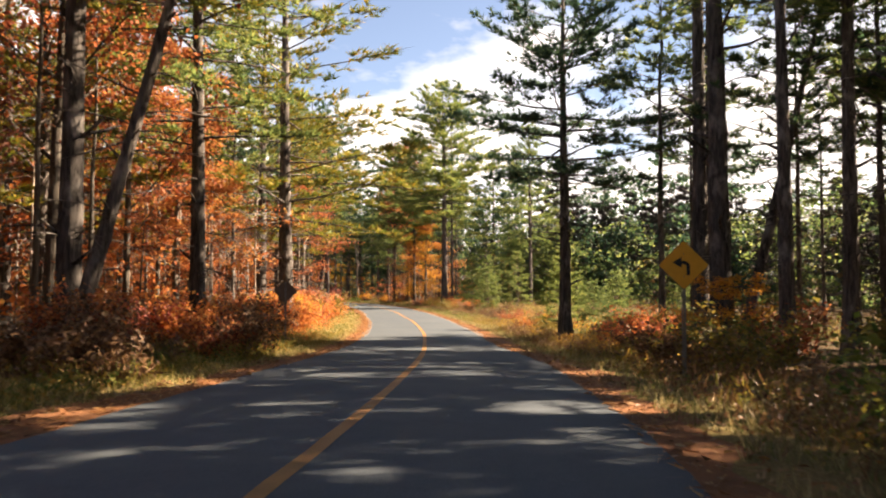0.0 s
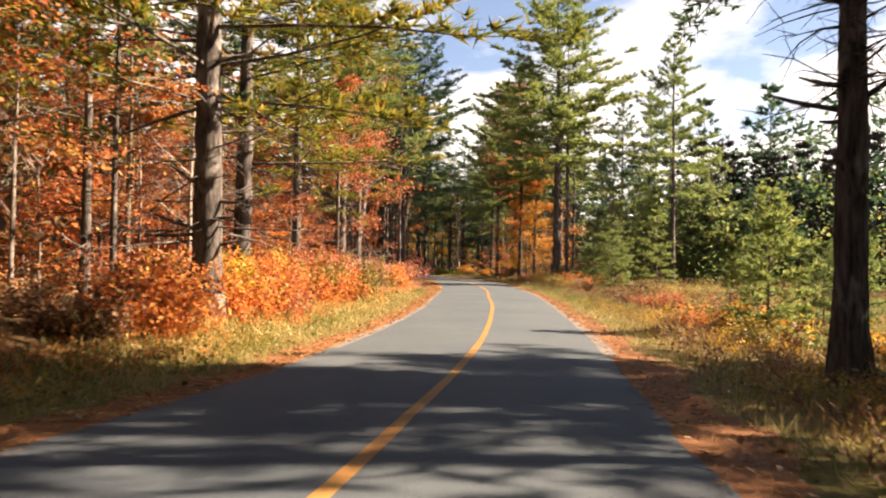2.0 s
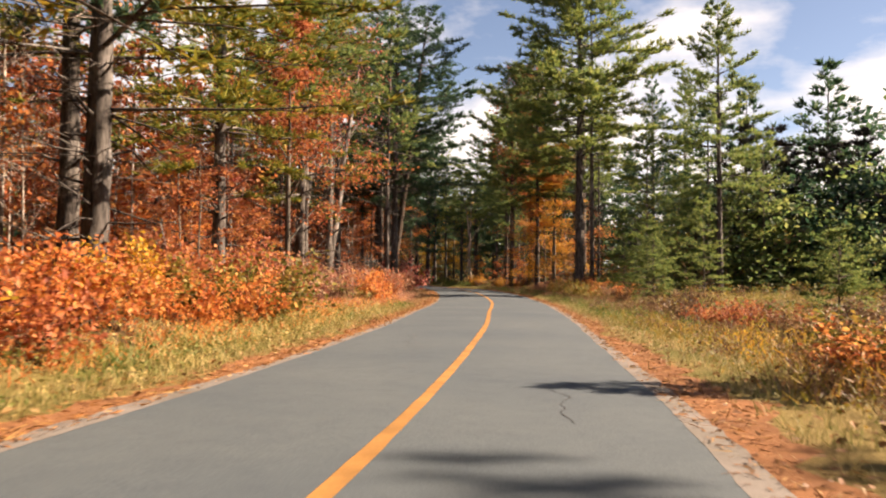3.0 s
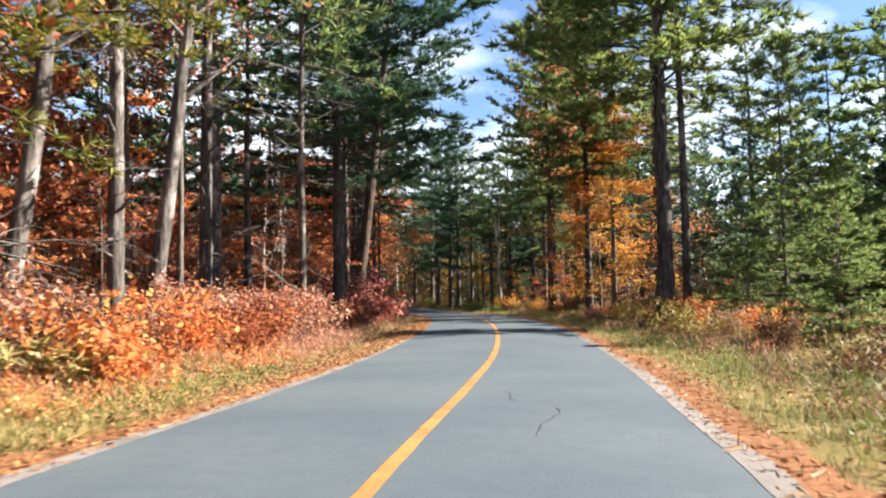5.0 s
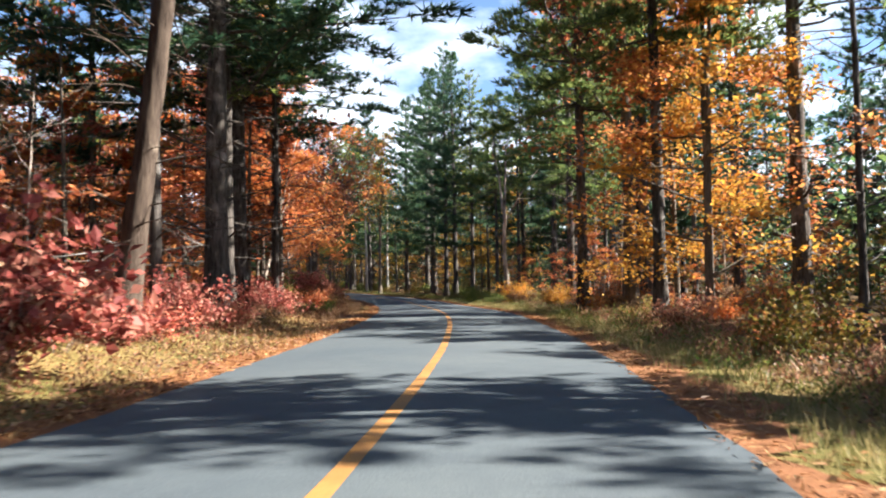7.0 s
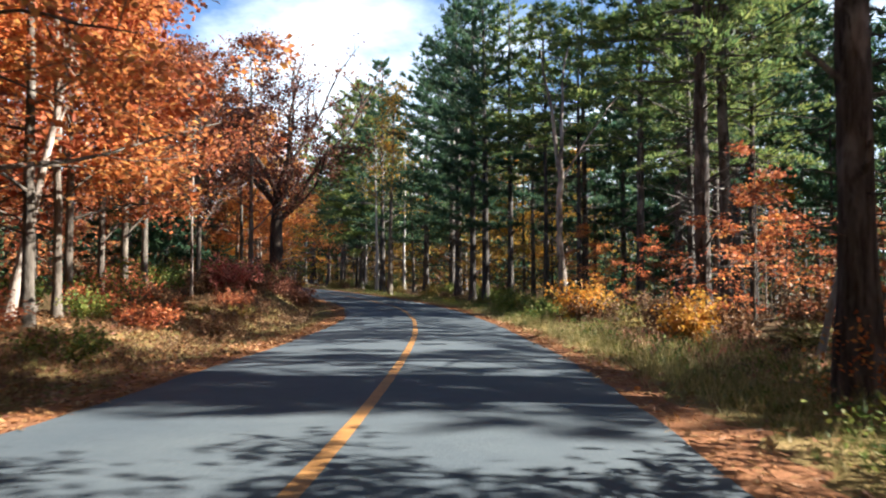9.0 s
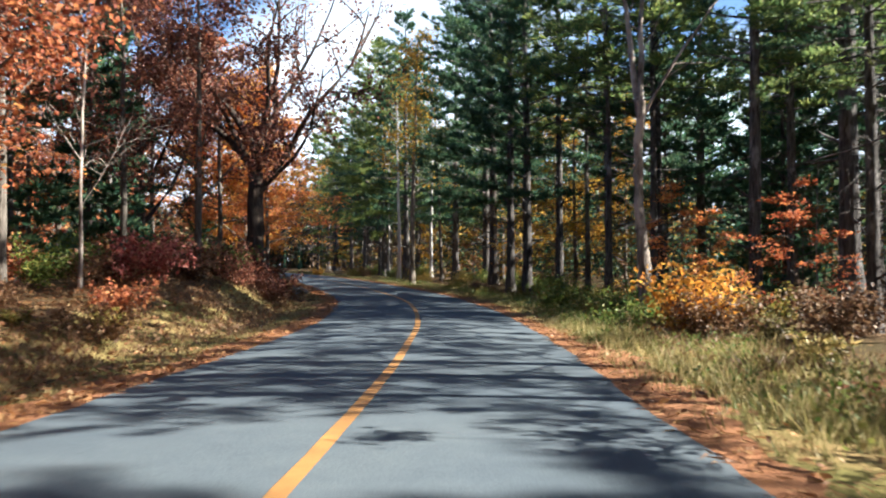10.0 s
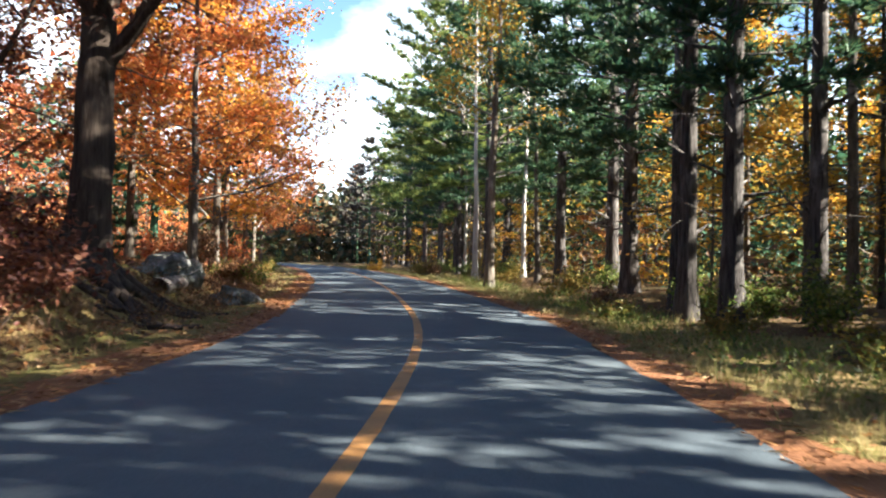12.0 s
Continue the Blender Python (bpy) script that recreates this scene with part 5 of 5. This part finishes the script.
def thicket(name, mat, dlo, dhi, ylo, yhi, clumps, each, size, tall, seed, label):
    """Leafy understorey deep in the forest: many clumps too small to tell apart."""
    r = np.random.default_rng(seed)
    idx = np.array([i for i in range(len(MID)) if ylo < MID[i][1] < yhi])
    i = r.choice(idx, clumps)
    d = r.uniform(dlo, dhi, clumps)
    near = np.clip(d, -56, 56)
    xy = MID[i] + NORM[i] * near[:, None] + np.array([0.94, 0.34]) * (d - near)[:, None]
    z = land(d, MID[i][:, 1], xy[:, 0]) + tall * r.beta(1.0, 1.0 if tall > 13 else 1.7, clumps)
    at = np.repeat(np.column_stack([xy, z]), each, 0)
    at = at + r.normal(size=at.shape) * (0.8, 0.8, 0.35)
    at[:, 2] = np.maximum(at[:, 2], np.repeat(z, each) * 0 + land(np.repeat(d, each), np.repeat(MID[i][:, 1], each), at[:, 0]))
    g = Geo()
    leaves(g, at, size, r, 0.6)
    tagged(new(name, g.mesh(name, mat)), label, "undergrowth", "", "stuff")


def low_growth(name, mat, dlo, dhi, ylo, yhi, clumps, each, size, tall, seed, label):
    """Knee-high plants at the foot of the shrubs, in loose clumps."""
    r = np.random.default_rng(seed)
    idx = np.array([i for i in range(len(MID)) if ylo < MID[i][1] < yhi])
    i = r.choice(idx, clumps)
    d = r.uniform(dlo, dhi, clumps)
    xy = MID[i] + NORM[i] * d[:, None] + TAN[i] * r.uniform(-0.6, 0.6, clumps)[:, None]
    at = np.repeat(np.column_stack([xy, land(d, MID[i][:, 1], xy[:, 0])]), each, 0)
    up = tall * np.repeat(r.uniform(0.4, 1.2, clumps), each) * r.random(len(at))
    at = at + r.normal(size=at.shape) * (0.2, 0.2, 0) + np.column_stack([0 * up, 0 * up, up])
    g = Geo()
    half = len(at) // 2
    leaves(g, at[:half], size * 0.75, r, 0.9)
    blades(g, at[half:], r.normal(size=(len(at) - half, 3)) * (0.6, 0.6, 0.2) + (0, 0, 0.8), r.uniform(0.1, 0.28, len(at) - half), 0.02, r, 1.0)
    tagged(new(name, g.mesh(name, mat)), label, "plants", "", "stuff")


for k, (mat, word, lo, hi, y0, y1, n) in enumerate((
        (OCHRE, "olive", -5.8, -4.2, 4, 40, 200), (ORANGE, "orange", -6.6, -5.0, 24, 84, 260), (GRASS, "straw-coloured", -6.4, -4.2, 36, 76, 240), (GREEN, "green", -6.0, -4.2, 8, 80, 170), (BLUSH, "pinkish", -6.8, -5.0, 66, 100, 300), (BROWN, "brown", -6.5, -4.3, 90, 180, 420),
        (OCHRE, "olive", 4.3, 6.4, 4, 70, 200), (BROWN, "brown", 4.2, 6.6, 2, 50, 300), (BROWN, "brown", 4.8, 7.0, 40, 150, 520), (GREEN, "green", 4.2, 6.5, 60, 190, 520), (YELLOW, "yellow", 5.2, 7.5, 20, 60, 110), (BLUSH, "pinkish", 5.0, 8.0, 84, 135, 200))):
    low_growth("low_plants", mat, lo, hi, y0, y1, n, 34, 0.085, 0.42, 60 + k, "low %s plants at the foot of the verge" % word)
low_growth("marsh_plants", OCHRE, 8, 30, 38, 98, 420, 40, 0.16, 1.1, 80, "low olive bushes in the marsh")
low_growth("marsh_plants", BROWN, 8, 34, 38, 100, 420, 40, 0.16, 1.0, 81, "low brown bushes in the marsh")
low_growth("marsh_plants", GREEN, 9, 26, 38, 80, 260, 40, 0.16, 1.3, 82, "low green bushes in the marsh")
thicket("undergrowth", ORANGE, -40, -13, -10, 85, 420, 22, 0.3, 9, 21, "orange maple understorey deep in the forest")
thicket("undergrowth", RUST, -48, -13, -10, 135, 620, 22, 0.3, 9, 22, "russet understorey deep in the forest")
thicket("undergrowth", BROWN, -56, -14, -20, 240, 700, 22, 0.36, 7, 23, "brown shaded understorey deep in the forest")
thicket("undergrowth", RUST, -50, -14, 135, 250, 600, 22, 0.4, 14, 24, "red-brown understorey behind the bank")
thicket("undergrowth", YELLOW, 10, 34, 176, 245, 260, 22, 0.26, 8, 25, "golden understorey among the pines")
thicket("undergrowth", OCHRE, 18, 56, 100, 245, 620, 22, 0.34, 8, 26, "olive understorey among the pines")
thicket("undergrowth", BROWN, 10, 56, 100, 245, 420, 22, 0.34, 5, 27, "brown understorey among the pines")
thicket("undergrowth", OCHRE, 12, 50, -35, 30, 260, 22, 0.34, 6, 28, "olive understorey among the pines")
thicket("undergrowth", PINE_DARK, -62, -30, -25, 245, 700, 20, 0.6, 14, 29, "dark evergreen growth deep in the forest")
thicket("undergrowth", PINE_DARK, 30, 66, 112, 250, 600, 20, 0.6, 14, 30, "dark evergreen growth deep in the forest")
thicket("undergrowth", PINE_DARK, 40, 76, 104, 275, 1500, 24, 0.75, 24, 51, "dark evergreen growth deep in the forest")
thicket("undergrowth", PINE_DARK, -76, -40, -25, 275, 1500, 24, 0.75, 22, 52, "dark evergreen growth deep in the forest")
thicket("undergrowth", PINE_DARK, 14, 30, 152, 205, 200, 22, 0.34, 10, 53, "dark evergreen growth among the pines")
thicket("undergrowth", RUST, -45, -17, -20, 135, 900, 20, 0.5, 19, 55, "russet crowns deep in the forest")
thicket("undergrowth", OCHRE, -50, -18, -20, 135, 500, 20, 0.5, 20, 56, "olive crowns deep in the forest")
thicket("undergrowth", PINE_DARK, -48, -16, 140, 250, 500, 20, 0.5, 15, 57, "dark evergreen growth behind the bank")
thicket("undergrowth", PINE_GREEN, 46, 78, -30, 112, 1500, 34, 0.5, 13.5, 58, "olive-green wood along the far side of the marsh")
thicket("undergrowth", PINE_DARK, 27, 62, 103, 136, 1000, 28, 0.46, 12.5, 59, "dark pine wood behind the marsh")
# dark leaf mass added where the wood beyond the bend lies in shade
thicket("undergrowth", PINE_DARK, 19, 46, 166, 262, 1000, 22, 0.55, 19, 61, "dark evergreen growth beyond the bend, added in place of deep shade")
thicket("undergrowth", PINE_GREEN, 21, 42, 96, 140, 550, 22, 0.42, 11, 62, "olive-green growth deep among the pines")
thicket("undergrowth", ORANGE, -44, -14, 150, 245, 420, 22, 0.4, 13, 54, "orange understorey behind the bank")


# ---- grass and fallen leaves ----
def verge_grass(name, mat, sgn, dlo, dhi, ylo, yhi, n, tall, seed, label):
    r = np.random.default_rng(seed)
    idx = np.array([i for i in range(len(MID)) if ylo < MID[i][1] < yhi])
    i = r.choice(idx, n)
    d = sgn * (dlo + (dhi - dlo) * r.beta(1.2, 1.6, n))
    clump = np.sin(MID[i][:, 1] * 1.7 + seed) + np.sin(MID[i][:, 1] * 0.6 + d * 2.0)
    keep = r.random(n) < 0.55 + 0.25 * clump
    i, d = i[keep], d[keep]
    xy = MID[i] + NORM[i] * d[:, None] + TAN[i] * r.uniform(-0.6, 0.6, len(i))[:, None]
    z = land(d, MID[i][:, 1], xy[:, 0]) - 0.02
    at = np.repeat(np.column_stack([xy, z]), 6, 0)
    at[:, :2] += r.normal(size=(len(at), 2)) * 0.05
    g = Geo()
    blades(g, at, r.normal(size=at.shape) * (0.45, 0.45, 0.1) + (0, 0, 1.0), r.uniform(0.4, 1.25, len(at)) * tall, 0.015, r, 1.0)
    tagged(new(name, g.mesh(name, mat)), label, "grass", "", "stuff")


def fallen(name, mat, dlo, dhi, ylo, yhi, n, size, seed, label):
    r = np.random.default_rng(seed)
    idx = np.array([i for i in range(len(MID)) if ylo < MID[i][1] < yhi])
    i = r.choice(idx, n)
    d = r.uniform(dlo, dhi, n)
    xy = MID[i] + NORM[i] * d[:, None] + TAN[i] * r.uniform(-0.6, 0.6, n)[:, None]
    z = land(d, MID[i][:, 1], xy[:, 0]) + 0.06
    g = Geo()
    leaves(g, np.column_stack([xy, z]), size, r, 0.35)
    tagged(new(name, g.mesh(name, mat)), label, "leaves", "", "stuff")


verge_grass("grass", GRASS, -1, 3.6, 7.0, -5, 78, 8500, 0.24, 1, "dry straw-coloured grass on the verge")
verge_grass("grass", GRASS, -1, 3.8, 7.0, 76, 230, 3600, 0.16, 31, "short thin dry grass on the verge")
fallen("fallen_leaves", LITTER, -7.5, -3.3, 60, 140, 12000, 0.085, 32, "tan and russet leaves strewn over the verge")
fallen("fallen_leaves", BLUSH, -7.5, -3.6, 74, 135, 5000, 0.08, 33, "faded pinkish leaves strewn over the verge")
verge_grass("grass", GRASS_GREEN, -1, 4.0, 6.2, -5, 80, 2200, 0.18, 2, "thin green grass on the verge")
verge_grass("grass", GRASS, 1, 3.5, 7.4, -5, 230, 18000, 0.26, 3, "dry straw-coloured grass on the verge")
verge_grass("grass", GRASS_GREEN, 1, 3.9, 6.6, -5, 230, 5000, 0.2, 4, "thin green grass on the verge")
verge_grass("grass", BROWN, -1, 5.0, 11, 120, 185, 5500, 0.24, 15, "dry brown grass on the bank")
verge_grass("grass", GRASS, 1, 4.0, 7.8, 122, 148, 3200, 0.42, 25, "pale dry grass standing on the verge")
verge_grass("grass", GRASS, 1, 7, 26, 34, 100, 9000, 0.7, 5, "tall straw-coloured marsh grass")
fallen("fallen_leaves", LITTER, -9, -3.2, -5, 200, 9000, 0.1, 6, "scattered fallen brown and orange leaves")
fallen("fallen_leaves", LITTER, -12, -5, 120, 185, 7000, 0.13, 16, "brown leaves drifted over the bank")
fallen("fallen_leaves", LITTER, 3.2, 9, -5, 200, 9000, 0.1, 7, "scattered fallen brown and orange leaves")


def needle_mat(sgn, seed):
    """Loose pine needles and twigs over the strip beside the asphalt."""
    r = np.random.default_rng(seed)
    n = 16000
    idx = np.array([i for i in range(len(MID)) if -4 < MID[i][1] < 190])
    i = r.choice(idx, n)
    d = sgn * (3.02 + 1.1 * r.beta(1.3, 1.8, n) + edge(sgn, MID[i][:, 1]))
    xy = MID[i] + NORM[i] * d[:, None] + TAN[i] * r.uniform(-0.6, 0.6, n)[:, None]
    g = Geo()
    blades(g, np.column_stack([xy, land(d, MID[i][:, 1], xy[:, 0]) + 0.034 + 0.02 * r.random(n)]), r.normal(size=(n, 3)) * (1, 1, 0.12), r.uniform(0.08, 0.2, n), 0.025, r, 0.4)
    tagged(new("pine_needle_litter", g.mesh("pine_needle_litter", LITTER)), "loose rust-coloured pine needles on the road edge", "needles", "", "stuff")


needle_mat(-1, 41)
needle_mat(1, 42)


def far_woods():
    """Distant forest behind the trees, down to the ground."""
    r = np.random.default_rng(9)
    g = Geo()
    for lo, hi, n in ((-120, -62, 15000), (66, 125, 15000)):
        i = r.integers(0, len(MID), n)
        d = r.uniform(lo, hi, n)
        xy = MID[i] + NORM[i] * np.clip(d, -56, 56)[:, None] + np.array([0.94, 0.34]) * (d - np.clip(d, -56, 56))[:, None]
        top = 15 + 3 * np.sin(xy[:, 0] * 0.3) * np.cos(xy[:, 1] * 0.23)
        leaves(g, np.column_stack([xy, r.uniform(0, 1, n) * top - 0.5]), 2.2, r, 1.0)
    n = 40000
    xy = np.column_stack([r.uniform(-220, -30, n), r.uniform(268, 330, n)])
    leaves(g, np.column_stack([xy, r.uniform(0, 1, n) * 15 + 1.5]), 1.5, r, 1.0)
    n = 9000
    xy = np.column_stack([r.uniform(-60, 110, n), r.uniform(-110, -62, n)])
    leaves(g, np.column_stack([xy, r.uniform(0, 1, n) * 17]), 2.2, r, 1.0)
    tagged(new("far_woods", g.mesh("far_woods", FAR_MIX)), "distant mixed autumn forest", "forest", "", "stuff")


far_woods()
for spare in [k for k in STOCK if k not in USED]:
    for o in (*STOCK[spare].children_recursive, STOCK[spare]):
        bpy.data.objects.remove(o)
